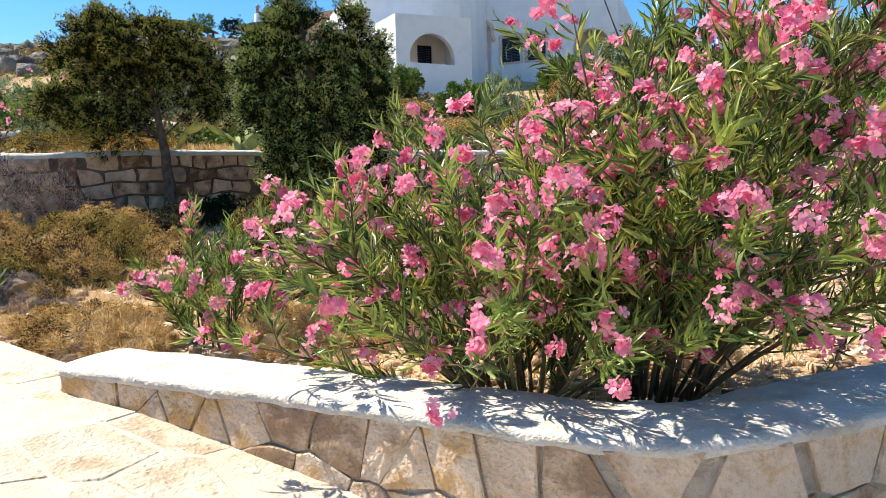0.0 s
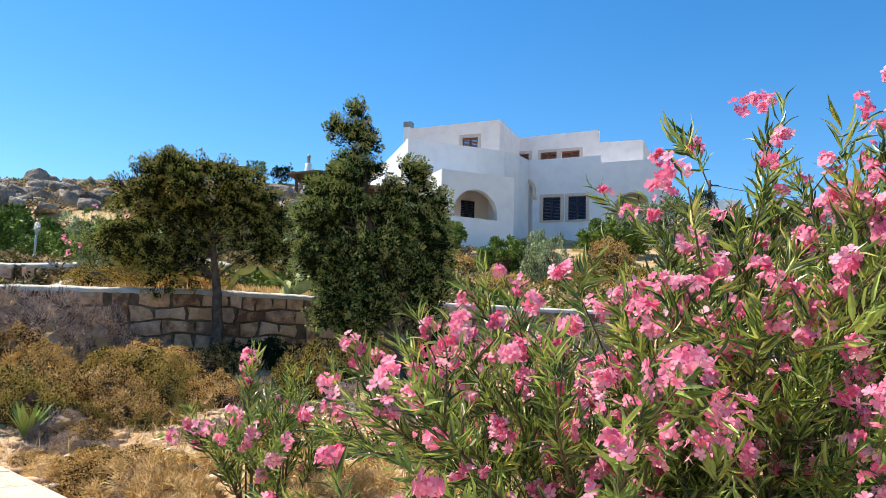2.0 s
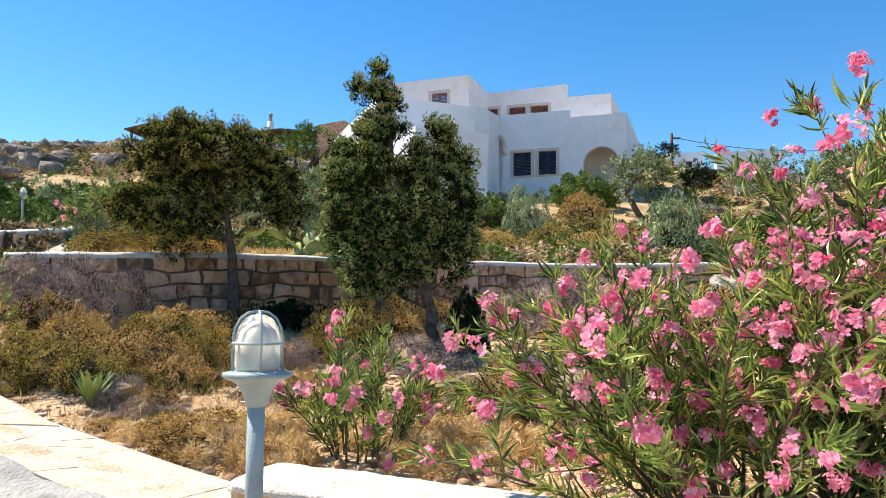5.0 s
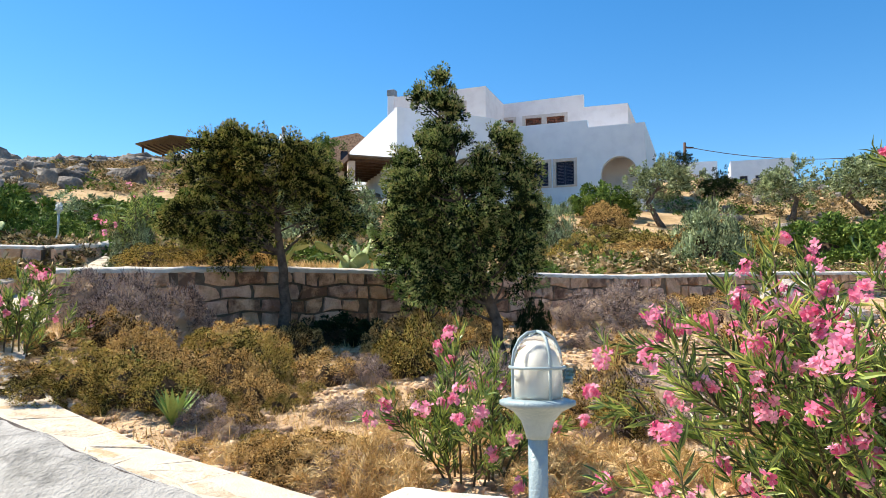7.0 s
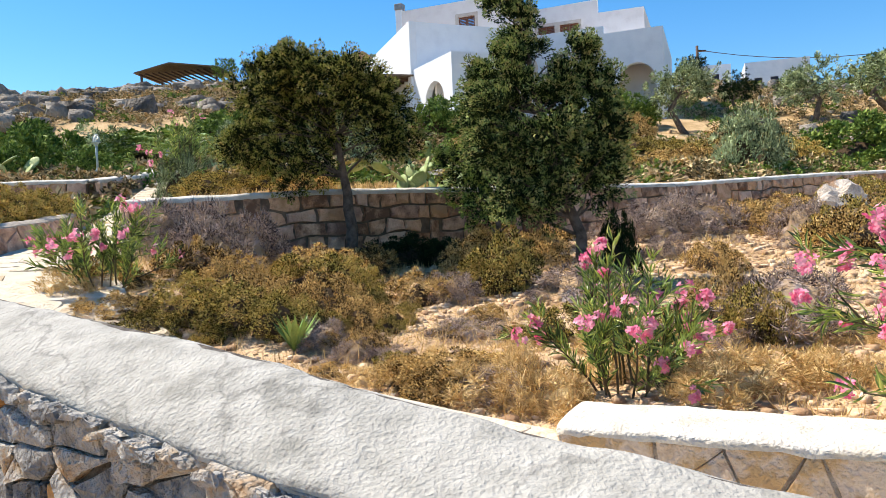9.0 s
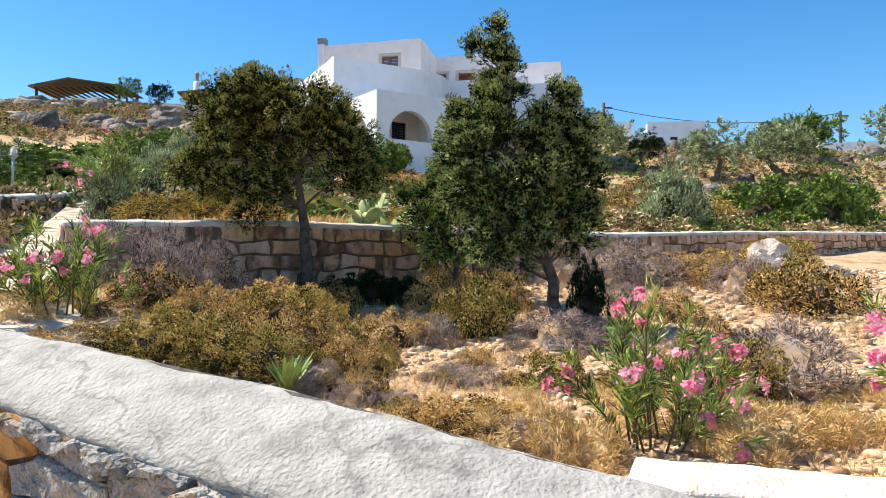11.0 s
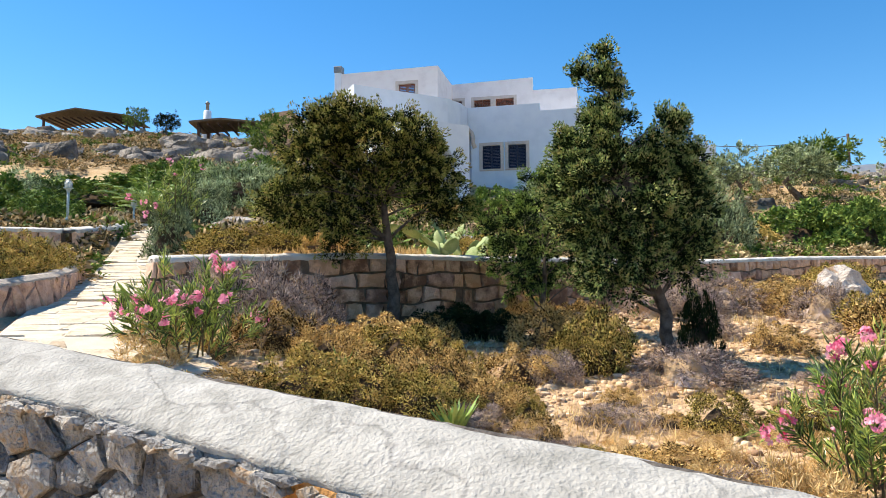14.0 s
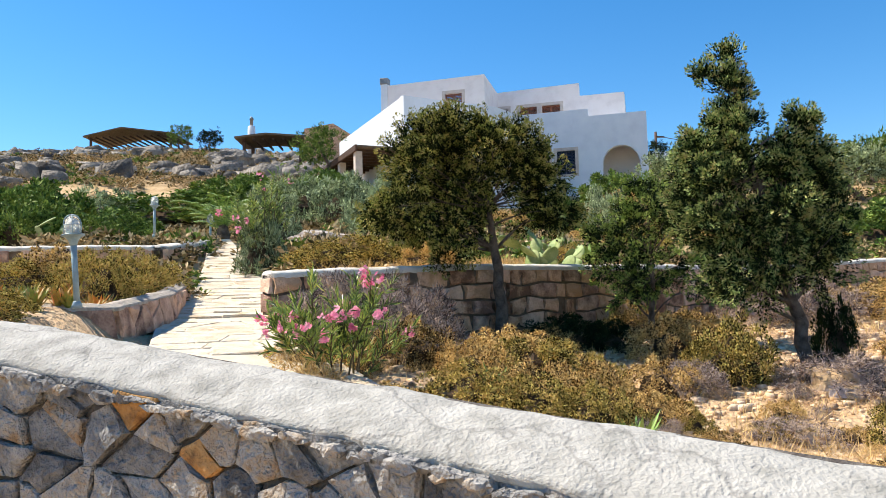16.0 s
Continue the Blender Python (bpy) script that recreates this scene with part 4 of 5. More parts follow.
def strip_wall(pts, tops, base, thick):
    """A wall along plan points with its own top height at each, thickened to the left of its way."""
    verts, faces = [], []
    n = len(pts)
    for i in range(n):
        a, b = np.array(pts[max(i - 1, 0)]), np.array(pts[min(i + 1, n - 1)])
        d = unit(b - a)
        q = np.array(pts[i]) + np.array([-d[1], d[0]]) * thick
        verts += [(*pts[i], base), (*pts[i], tops[i]), (*q, tops[i]), (*q, base)]
    for i in range(n - 1):
        faces += [(i * 4 + j, (i + 1) * 4 + j, (i + 1) * 4 + (j + 1) % 4, i * 4 + (j + 1) % 4) for j in range(4)]
    faces += [(3, 2, 1, 0), tuple((n - 1) * 4 + j for j in range(4))]
    me = mesh_of("wall", verts, faces)
    bm = bmesh.new()
    bm.from_mesh(me)
    bmesh.ops.recalc_face_normals(bm, faces=bm.faces[:])
    return bm


def window(parent, u, z0, z1, w, v, mat, trim=True, leaves=2, face=None):
    """A shuttered window set in a wall at depth v of the house, with a stone surround."""
    win = new("window")
    win.parent = parent
    win.matrix_basis = (face or Matrix()) @ Matrix.Translation((u, v, 0))
    if trim:
        s = 0.2
        part("surround", slab([(-s, z0 - 0.12), (w + s, z0 - 0.12), (w + s, z1 + s), (-s, z1 + s)], [[(0, z0), (w, z0), (w, z1), (0, z1)]], 0.08), M_TRIM, win, "", Matrix.Translation((0, -0.05, 0)))
    part("sill", box(-0.12, w + 0.12, -0.1, 0.2, z0 - 0.08, z0), M_TRIM, win)
    lw = w / leaves
    for k in range(leaves):
        leaf = part("shutter", slab([(k * lw + 0.01, z0 + 0.01), ((k + 1) * lw - 0.01, z0 + 0.01), ((k + 1) * lw - 0.01, z1 - 0.01), (k * lw + 0.01, z1 - 0.01)], [[(k * lw + 0.08, z0 + 0.1), ((k + 1) * lw - 0.08, z0 + 0.1), ((k + 1) * lw - 0.08, z1 - 0.1), (k * lw + 0.08, z1 - 0.1)]], 0.06), mat, win, "", Matrix.Translation((0, 0.08, 0)))
        bm = bmesh.new()
        n = int((z1 - z0 - 0.2) / 0.09)
        for i in range(n):
            zz = z0 + 0.1 + (z1 - z0 - 0.2) * (i + 0.5) / n
            vs = [bm.verts.new(p) for p in ((k * lw + 0.08, 0.1, zz - 0.045), ((k + 1) * lw - 0.08, 0.1, zz - 0.045), ((k + 1) * lw - 0.08, 0.13, zz + 0.04), (k * lw + 0.08, 0.13, zz + 0.04))]
            bm.faces.new(vs)
        part("louvres", bm, mat, leaf, "", Matrix.Translation((0, -0.08, 0)))


def build_house():
    h = thing("house", "large white two-storey island villa with arches and stepped parapets", "house", HOUSE)
    base = 7.6
    # Main lower front with two windows, a deep arch and an arched doorway.
    wins = [(-7.27, -6.1), (-5.6, -4.45)]
    holes = [[(a, 10.33), (b, 10.33), (b, 11.86), (a, 11.86)] for a, b in wins]
    holes += [arch(-2.75, -0.5, 9.4, 10.85), arch(-9.15, -8.0, 9.0, 12.35)]
    part("front_wall", slab([(-10.4, base), (0, base), (0, 14.0), (-3.55, 13.97), (-3.55, 14.46), (-8.2, 14.42), (-9.2, 14.42), (-10.4, 14.42)], holes, 0.45), M_WHITE, h)
    part("side_wall", box(-0.45, 0, 0.46, 9.0, base, 14.0, 0.03), M_WHITE, h)
    part("terrace_roof", box(-10.4, -0.46, 0.46, 9.0, 13.2, 13.35), M_WHITE, h)
    part("loggia_back", box(-3.4, -0.46, 2.2, 2.3, base, 13.1), M_CREAM, h)
    part("loggia_side", box(-3.5, -3.4, 0.46, 2.3, base, 13.1), M_CREAM, h)
    part("loggia_ceiling", box(-3.4, -0.46, 0.46, 2.2, 12.3, 12.4), M_CREAM, h)
    part("doorway_back", box(-9.4, -7.8, 0.55, 0.65, base, 13.1), M_WHITE, h)
    hood = [(-9.28, -0.06, 12.0)] + [(-8.575 + 0.71 * math.cos(a), -0.06, 12.38 + 0.71 * math.sin(a)) for a in np.linspace(math.pi, -0.35, 14)] + [(-7.75, -0.06, 11.75)]
    part("arch_moulding", mesh_of("hood", *tube(hood, [0.13] * len(hood), 6), True), M_TRIM, h)
    for a, b in wins:
        window(h, a, 10.33, 11.86, b - a, 0.0, M_SHUTTER)
    # Upper storeys, set back and stepped.
    holes = [[(a, 15.16), (b, 15.16), (b, 15.75), (a, 15.75)] for a, b in ((-10.3, -9.15), (-8.3, -7.15), (-6.8, -5.55))]
    part("upper_wall", slab([(-10.7, 13.2), (-1.3, 13.2), (-1.3, 16.17), (-4.25, 16.17), (-4.25, 17.06), (-10.7, 16.9)], holes, 0.35), M_CREAM, h, "", Matrix.Translation((0, 3.0, 0)))
    for a, b in ((-10.3, -9.15), (-8.3, -7.15), (-6.8, -5.55)):
        window(h, a, 14.3, 15.72, b - a, 3.0, M_WOODRED)
    part("upper_side", box(-1.65, -1.3, 3.36, 10.0, 13.2, 16.17), M_CREAM, h)
    part("upper_back", box(-16.4, -1.3, 9.6, 10.0, 8.0, 16.1), M_CREAM, h)
    part("upper_roof", box(-16.0, -1.66, 3.36, 9.6, 15.9, 16.05), M_WHITE, h)
    part("tower_front", slab([(-16.35, 12.6), (-9.85, 12.6), (-9.85, 16.9), (-16.35, 16.8)], [[(-12.45, 14.6), (-11.35, 14.6), (-11.35, 15.85), (-12.45, 15.85)]], 0.35), M_CREAM, h, "", Matrix.Translation((0, -1.5, 0)))
    window(h, -12.45, 14.6, 15.85, 1.1, -1.5, M_WOODRED)
    part("tower_side", box(-10.2, -9.85, -1.14, 9.6, 13.2, 16.9), M_CREAM, h)
    part("tower_flank", box(-16.35, -16.0, -1.14, 9.6, 8.0, 16.8), M_CREAM, h)
    ch = part("chimney", box(-16.9, -16.45, -1.3, -0.8, 12.5, 17.0, 0.02), M_WHITE, h)
    part("cowl", box(-16.95, -16.4, -1.35, -0.75, 17.003, 17.42, 0.04), M_GREYMETAL, ch, "grey metal cowl")
    # Left wing: a sweeping parapet wall that curves back to the front.
    w = [(-8.2, 53.9), (-4.2, 42.8)]
    pts = [to_house(*p) for p in w]
    part("wing_side", strip_wall(pts, [13.75, 13.85], base, 0.4), M_WHITE, h)
    ctrl = [(-4.2, 42.8), (-2.2, 44.0), (-0.2, 45.1), (1.5, 46.2), (2.5, 47.5), (3.0, 48.8), (3.25, 49.28)]
    pts = [to_house(*p) for p in ctrl]
    part("wing_front", strip_wall(pts, [13.87, 13.95, 14.05, 14.15, 14.25, 14.38, 14.42], base, 0.35), M_WHITE, h)
    part("wing_roof", box(-16.2, -9.0, -1.9, 0.0, 12.9, 13.05), M_WHITE, h)
    # Arched porch in front of the wing.
    px, py = to_house(-2.0, 39.0)
    qx, qy = to_house(1.9, 40.95)
    d = unit(np.array([qx - px, qy - py]))
    ln = math.hypot(qx - px, qy - py)
    mf = Matrix(((d[0], -d[1], 0, px), (d[1], d[0], 0, py), (0, 0, 1, 0), (0, 0, 0, 1)))
    part("porch_front", slab([(0, base - 0.6), (ln, base - 0.6), (ln, 11.25), (0, 11.17)], [arch(0.75, 3.35, 8.75, 9.0)], 0.35), M_WHITE, h, "", mf)
    part("porch_return", box(ln - 0.35, ln, 0.36, 7.5, base - 0.6, 11.25), M_WHITE, h, "", mf)
    part("porch_roof", box(0.3, ln - 0.36, 0.36, 7.5, 10.9, 11.0), M_WHITE, h, "", mf)
    part("porch_back", slab([(0.3, base), (ln - 0.36, base), (ln - 0.36, 10.89), (0.3, 10.89)], [[(2.3, 8.6), (3.2, 8.6), (3.2, 10.2), (2.3, 10.2)]], 0.2), M_CREAM, h, "", mf @ Matrix.Translation((0, 2.4, 0)))
    window(h, 2.3, 8.6, 10.2, 0.9, 2.4, M_SHUTTER, False, 2, mf)
    sx, sy = to_house(-4.1, 42.9)
    d2 = unit(np.array([px - sx, py - sy]))
    ln2 = math.hypot(px - sx, py - sy)
    ms = Matrix(((d2[0], -d2[1], 0, sx), (d2[1], d2[0], 0, sy), (0, 0, 1, 0), (0, 0, 0, 1)))
    part("porch_side", slab([(0, base - 0.6), (ln2 - 0.005, base - 0.6), (ln2 - 0.005, 11.16), (0, 11.16)], [arch(1.4, 3.5, 8.5, 9.0)], 0.35), M_WHITE, h, "", ms)
    # Timber veranda beside the wing.
    ax, ay = to_house(-5.3, 42.6)
    mv = Matrix.Translation((ax, ay, 0)) @ Matrix.Rotation(radians(128), 4, "Z")
    for k in range(9):
        part("veranda_beam", box(0.4 + k * 0.75, 0.52 + k * 0.75, -2.6, 1.6, 10.65, 10.8), M_WOODDARK, h, "dark timber beam", mv)
    part("veranda_canopy", box(-0.2, 7.0, -2.8, 1.6, 10.805, 10.9), M_REED, h, "dark reed canopy", mv)
    part("veranda_edge", box(-0.2, 7.0, 1.605, 1.72, 10.6, 10.92), M_WOODDARK, h, "dark timber fascia", mv)
    for k in (0.2, 3.4, 6.6):
        part("veranda_post", box(k, k + 0.4, 1.2, 1.6, 6.6, 10.645, 0.03), M_TRIM, h, "square stone post", mv)
    stair = [to_house(-3.6, 40.4), to_house(-8.0, 38.0)]
    part("stair_wall", strip_wall(stair, [8.6, 6.3], 5.0, 0.3), M_WHITE, h)


# ---- lamps ----


def build_lamp(label, m, post=0.695):
    """A bollard lamp: ribbed glass dome in a wire cage on a flanged post."""
    t = thing("bollard_lamp", label, "lamp", m @ Matrix.Diagonal((0.86, 0.86, 0.95, 1)), "bollard lamps along the path")
    part("base", mesh_of("base", *lathe([(0.05, 0), (0.052, 0.03), (0.036, 0.06), (0.034, 0.065)], 20), True), M_LAMPBLUE, t)
    part("post", mesh_of("post", *lathe([(0.030, 0.062), (0.030, post * 0.5), (0.030, post - 0.1)], 20), True), M_LAMPBLUE, t)
    z = post - 0.1
    neck = part("collar", mesh_of("collar", *lathe([(0.034, z), (0.040, z + 0.02), (0.052, z + 0.05), (0.075, z + 0.075), (0.108, z + 0.09), (0.117, z + 0.094), (0.117, z + 0.104), (0.09, z + 0.11), (0.082, z + 0.11)], 28), True), M_LAMPBLUE, t)
    z += 0.111
    n = 72
    prof = [(0.076, 0), (0.077, 0.03), (0.077, 0.10), (0.070, 0.13), (0.052, 0.158), (0.028, 0.172), (0.004, 0.176)]
    verts = []
    for i, (r, zz) in enumerate(prof):
        for k in range(n):
            rib = 0.0016 * (1 if k % 2 else -1) * (1 if i < 4 else 0.3)
            verts.append(((r + rib) * math.cos(2 * math.pi * k / n), (r + rib) * math.sin(2 * math.pi * k / n), z + zz))
    faces = [(i * n + k, i * n + (k + 1) % n, (i + 1) * n + (k + 1) % n, (i + 1) * n + k) for i in range(len(prof) - 1) for k in range(n)]
    g = part("glass_dome", mesh_of("glass", verts, faces, True), M_GLASS, t, "ribbed clear glass dome")
    g.visible_shadow = False
    part("diffuser", mesh_of("diffuser", *lathe([(0.055, z), (0.064, z + 0.01), (0.064, z + 0.075), (0.055, z + 0.09), (0.045, z + 0.12), (0.02, z + 0.14), (0.002, z + 0.145)], 24), True), M_LAMPWHITE, t, "white inner diffuser")
    cage = [(0.083, 0.0), (0.084, 0.05), (0.084, 0.10), (0.078, 0.132), (0.060, 0.163), (0.033, 0.180), (0.0, 0.184)]
    for k in range(4):
        a = math.pi / 2 * k + 0.35
        part("cage_bar", mesh_of("bar", *tube([(r * math.cos(a), r * math.sin(a), z + zz) for r, zz in cage], [0.0048] * len(cage), 6), True), M_LAMPBLUE, t)
    ring = [(0.085 * math.cos(w), 0.085 * math.sin(w), z + 0.085) for w in np.linspace(0, 2 * math.pi, 33)]
    part("cage_ring", mesh_of("ring", *tube(ring, [0.0048] * 33, 6), True), M_LAMPBLUE, t)
    return t

# ---- small plants and stones ----


def cactus(x, y, z, label, n=14, size=1.0):
    """A prickly pear: flat oval pads growing from one another."""
    t = thing("prickly_pear", label, "cactus", Matrix.Translation((x, y, z)))
    spots = [(np.array([rng.normal(0, 0.35), rng.normal(0, 0.12), 0.0]), np.array([rng.normal(0, 0.4), rng.normal(0, 0.2), 1.0])) for _ in range(5)]
    for i in range(n):
        p, d = spots[i % len(spots)]
        d = unit(d + rng.normal(0, 0.35, 3) * np.array([1, 0.4, 0.3]))
        r = rng.uniform(0.12, 0.19) * size
        prof = [(0.35, 0.0), (0.7, 0.25), (0.98, 0.8), (1.0, 1.2), (0.8, 1.75), (0.4, 2.05), (0.05, 2.12)]
        v, f = lathe([(a * r * 0.8, b * r) for a, b in prof], 12)
        v = [(a, b * 0.16, c) for a, b, c in v]
        part("pad", mesh_of("pad", v, f, True), M_CACTUS, t, "", aim(p, d, rng.normal(0, 0.5), 1))
        if i < n * 0.6:
            spots.append((p + d * r * 2.0, d + np.array([rng.normal(0, 0.7), 0, 0.1])))


def agave(x, y, label, n=26, h=0.42, z=None, mat=None, name="agave"):
    z = land(x, y) if z is None else z
    t = thing(name, label, "succulent", Matrix.Translation((x, y, z - 0.02)))
    for i in range(n):
        a, k = i * 2.4, rng.uniform(0.3, 1.0)
        d = np.array([math.cos(a) * k, math.sin(a) * k, 1.2])
        d = unit(d)
        ln, w = h * rng.uniform(0.7, 1.15), 0.035 * h / 0.42
        s = np.array([-math.sin(a), math.cos(a), 0])
        o = np.array([math.cos(a), math.sin(a), 0])
        v, f = [], []
        for q, ww in ((0, 0.6), (0.35, 1.0), (0.7, 0.7), (1.0, 0.03)):
            c = d * ln * q + o * 0.12 * ln * q * q
            v += [c - s * w * ww, c + o * w * 0.35 * ww * -1, c + s * w * ww]
        f = [(3 * j + i2, 3 * j + i2 + 1, 3 * j + i2 + 4, 3 * j + i2 + 3) for j in range(3) for i2 in (0, 1)]
        part("blade", mesh_of("blade", v, f, True), mat or M_AGAVE, t)


def palm(x, y, z):
    t = thing("palm", "young feathery green palm beside the steps", "palm", Matrix.Translation((x, y, z)))
    part("stem", mesh_of("stem", *lathe([(0.16, -0.1), (0.18, 0.25), (0.1, 0.5)], 12), True), M_BARK, t)
    for i in range(22):
        a = i * 2.4
        reach, up = rng.uniform(0.7, 1.3), rng.uniform(0.5, 1.5)
        pts = [np.array([math.cos(a) * reach * k, math.sin(a) * reach * k, 0.45 + up * k * (1.25 - 0.75 * k)]) for k in np.linspace(0, 1, 9)]
        q = []
        for k in range(1, 9):
            d = unit(pts[k] - pts[k - 1])
            s = unit(np.cross(d, np.array([0, 0, 1.0])))
            for sgn in (-1, 1):
                for g in (0.0, 0.33, 0.66):
                    p = pts[k - 1] + (pts[k] - pts[k - 1]) * g
                    e = p + (s * sgn * 0.8 + d * 0.7 - np.array([0, 0, 0.3])) * 0.3 * math.sin(0.4 + 2.4 * k / 9)
                    q.append([p, (p + e) / 2 + d * 0.015, e, (p + e) / 2 - d * 0.015])
            w = 0.012
            q.append([pts[k - 1] - s * w, pts[k - 1] + s * w, pts[k] + s * w, pts[k] - s * w])
        part("frond", quads("frond", np.array(q)), M_AGAVE, t)


def stones_stuff(name, label, spots, sizes, mat, flat=0.55):
    """Many small stones as one object."""
    bm = bmesh.new()
    bmesh.ops.create_icosphere(bm, subdivisions=1, radius=1)
    bv = np.array([v.co for v in bm.verts])
    bf = np.array([[v.index for v in f.verts] for f in bm.faces])
    bm.free()
    n, k = len(spots), len(bv)
    a = rng.uniform(0, 6.283, n)
    forms = []
    for _ in range(12):
        turn, _r = np.linalg.qr(rng.normal(size=(3, 3)))
        w = bv @ (turn * np.sign(np.linalg.det(turn))).T
        cut = rng.uniform(0.45, 0.75, 3)
        forms.append(np.clip(w, -cut, cut) / 0.7 * (1 + rng.normal(0, 0.14, (k, 1))))
    sc = np.stack([rng.uniform(0.7, 1.4, n), rng.uniform(0.6, 1.1, n), flat * rng.uniform(0.6, 1.3, n)], 1) * np.array(sizes)[:, None]
    v = np.array(forms)[rng.integers(12, size=n)] * sc[:, None, :]
    x, y = v[..., 0] * np.cos(a)[:, None] - v[..., 1] * np.sin(a)[:, None], v[..., 0] * np.sin(a)[:, None] + v[..., 1] * np.cos(a)[:, None]
    v = np.stack([x, y, v[..., 2]], -1) + np.array(spots)[:, None, :]
    f = (bf[None] + (np.arange(n) * k)[:, None, None]).reshape(-1, 3)
    me = bpy.data.meshes.new(name)
    me.vertices.add(n * k), me.loops.add(len(f) * 3), me.polygons.add(len(f))
    me.vertices.foreach_set("co", v.astype(np.float32).ravel())
    me.loops.foreach_set("vertex_index", f.astype(np.int32).ravel())
    me.polygons.foreach_set("loop_start", np.arange(0, len(f) * 3, 3, dtype=np.int32))
    me.update(calc_edges=True)
    return tagged(part(name, me, mat), label, "stones", kind="stuff")


def free_ground(x, y):
    """Open soil: off the path and the walls."""
    d, _, hw = near_path(x, y)
    yw = float(np.interp(x, WX, WY))
    return d > hw + 0.1 and y > np.interp(x, NX, NY) + 0.9 and abs(y - yw) > 0.35 and not (y < 6.2 and math.hypot(x - 0.9, y - 3.3) < 0.8) and not (y < 5.35 - 0.53 * (x + 2.2) and x > -2.5 and x < 1.2) and not (x >= 1.2 and y < 3.9 + 0.38 * (x - 1.2))


def build_gravel():
    spots, sizes = [], []
    while len(spots) < 21000:
        x, y = rng.uniform(-7.5, 9), rng.uniform(3.6, 18)
        if free_ground(x, y) and y < np.interp(x, WX, WY) and noise.noise(Vector((x * 0.7, y * 0.7, 4))) + 0.15 * (x + 2.5) > rng.uniform(-0.9, 0.2):
            s = 0.011 + 0.062 * rng.uniform() ** 3.2
            spots.append((x, y, land(x, y) + s * 0.1)), sizes.append(s)
    stones_stuff("gravel", "scattered tan and cream gravel on dry soil", spots, sizes, M_GRAVEL)
    spots, sizes = [], []
    while len(spots) < 2500:
        x, y = rng.uniform(-12, 22), rng.uniform(12, 42)
        if free_ground(x, y) and y > np.interp(x, WX, WY):
            s = 0.03 + 0.16 * rng.uniform() ** 4
            spots.append((x, y, land(x, y) + s * 0.1)), sizes.append(s)
    stones_stuff("terrace_stones", "scattered tan stones on the upper slope", spots, sizes, M_GRAVEL)


def build_grass():
    p = []
    while len(p) < 42000:
        x, y = rng.uniform(-8, 8), rng.uniform(4, 17)
        if rng.uniform() < 0.35:
            x, y = rng.uniform(-8, 16), rng.uniform(12, 34)
        if free_ground(x, y) and noise.noise(Vector((x * 0.9, y * 0.9, 9))) > rng.uniform(-0.25, 0.45) + 0.06 * (x + 2):
            p.append((x, y, land(x, y) - 0.01))
    p = np.array(p)
    d = unit(rng.normal(0, 0.5, p.shape) + np.array([0, 0, 0.8]))
    v = blades(p, d, rng.uniform(0.05, 0.2, len(p)), rng.uniform(0.004, 0.010, len(p)) * (1 + (p[:, 1] > 13)))
    tagged(part("dry_grass", quads("dry_grass", v), M_STRAW), "sparse straw-coloured dry grass and stalks", "grass", kind="stuff")


def build_far_slope():
    """Scrub and outcrops of the hillside."""
    out, greens, spots, sizes = [], [], [], []
    bases = [scrub_mesh(140, 0.7, (0.26, 0.12), 16) for _ in range(4)]
    n = 0
    while n < 7000:
        r, a = 16 + 96 * rng.uniform() ** 1.4, rng.uniform(-0.64, 0.85)
        x, y = r * math.sin(a), r * math.cos(a)
        if not free_ground(x, y) or y < np.interp(x, WX, WY) + 0.8 or (-9 < x < 12 and 37 < y < 58):
            continue
        n += 1
        s = rng.uniform(0.2, 0.55) * (1 + r / 90)
        v = bases[n % 4] * np.array([s, s, s * rng.uniform(0.5, 0.9)]) + np.array([x, y, land(x, y) - 0.05])
        (greens if rng.uniform() < (0.12 if x < -5 else 0.4) else out).append(v)
    tagged(part("hillside_scrub", quads("scrub", np.concatenate(out)), M_FARHILL), "low ochre scrub over the far hillside", "scrub", kind="stuff")
    tagged(part("hillside_greenery", quads("scrub", np.concatenate(greens)), M_GREEN), "green bushes over the far hillside", "scrub", kind="stuff")
    n = 0
    while n < 2300:
        r, a = rng.uniform(46, 114), rng.uniform(-0.64, -0.12)
        x, y = r * math.sin(a), r * math.cos(a)
        if noise.noise(Vector((x * 0.06, y * 0.06, 2))) + 0.003 * (r - 70) < rng.uniform(-0.45, 0.35):
            continue
        s = 0.18 + 0.95 * rng.uniform() ** 4
        spots.append((x, y, land(x, y) + s * 0.1)), sizes.append(s)
        n += 1
    while n < 2600:
        r, a = rng.uniform(40, 70), rng.uniform(0.28, 0.8)
        s = 0.2 + 0.6 * rng.uniform() ** 3
        spots.append((r * math.sin(a), r * math.cos(a), land(r * math.sin(a), r * math.cos(a)))), sizes.append(s)
        n += 1
    stones_stuff("hillside_rocks", "grey weathered outcrops and boulders on the hillside", spots, sizes, M_HILLROCK, 0.75)


def boulder(label, x, y, size, seed, z=None, mat=None):
    z = land(x, y) if z is None else z
    ob = part("boulder", rock(size, 1.0, seed), mat or M_BOULDER, None, "", Matrix.Translation((x, y, z + size[2] * 0.45)))
    tagged(ob, label, "boulder")


# ---- far buildings ----


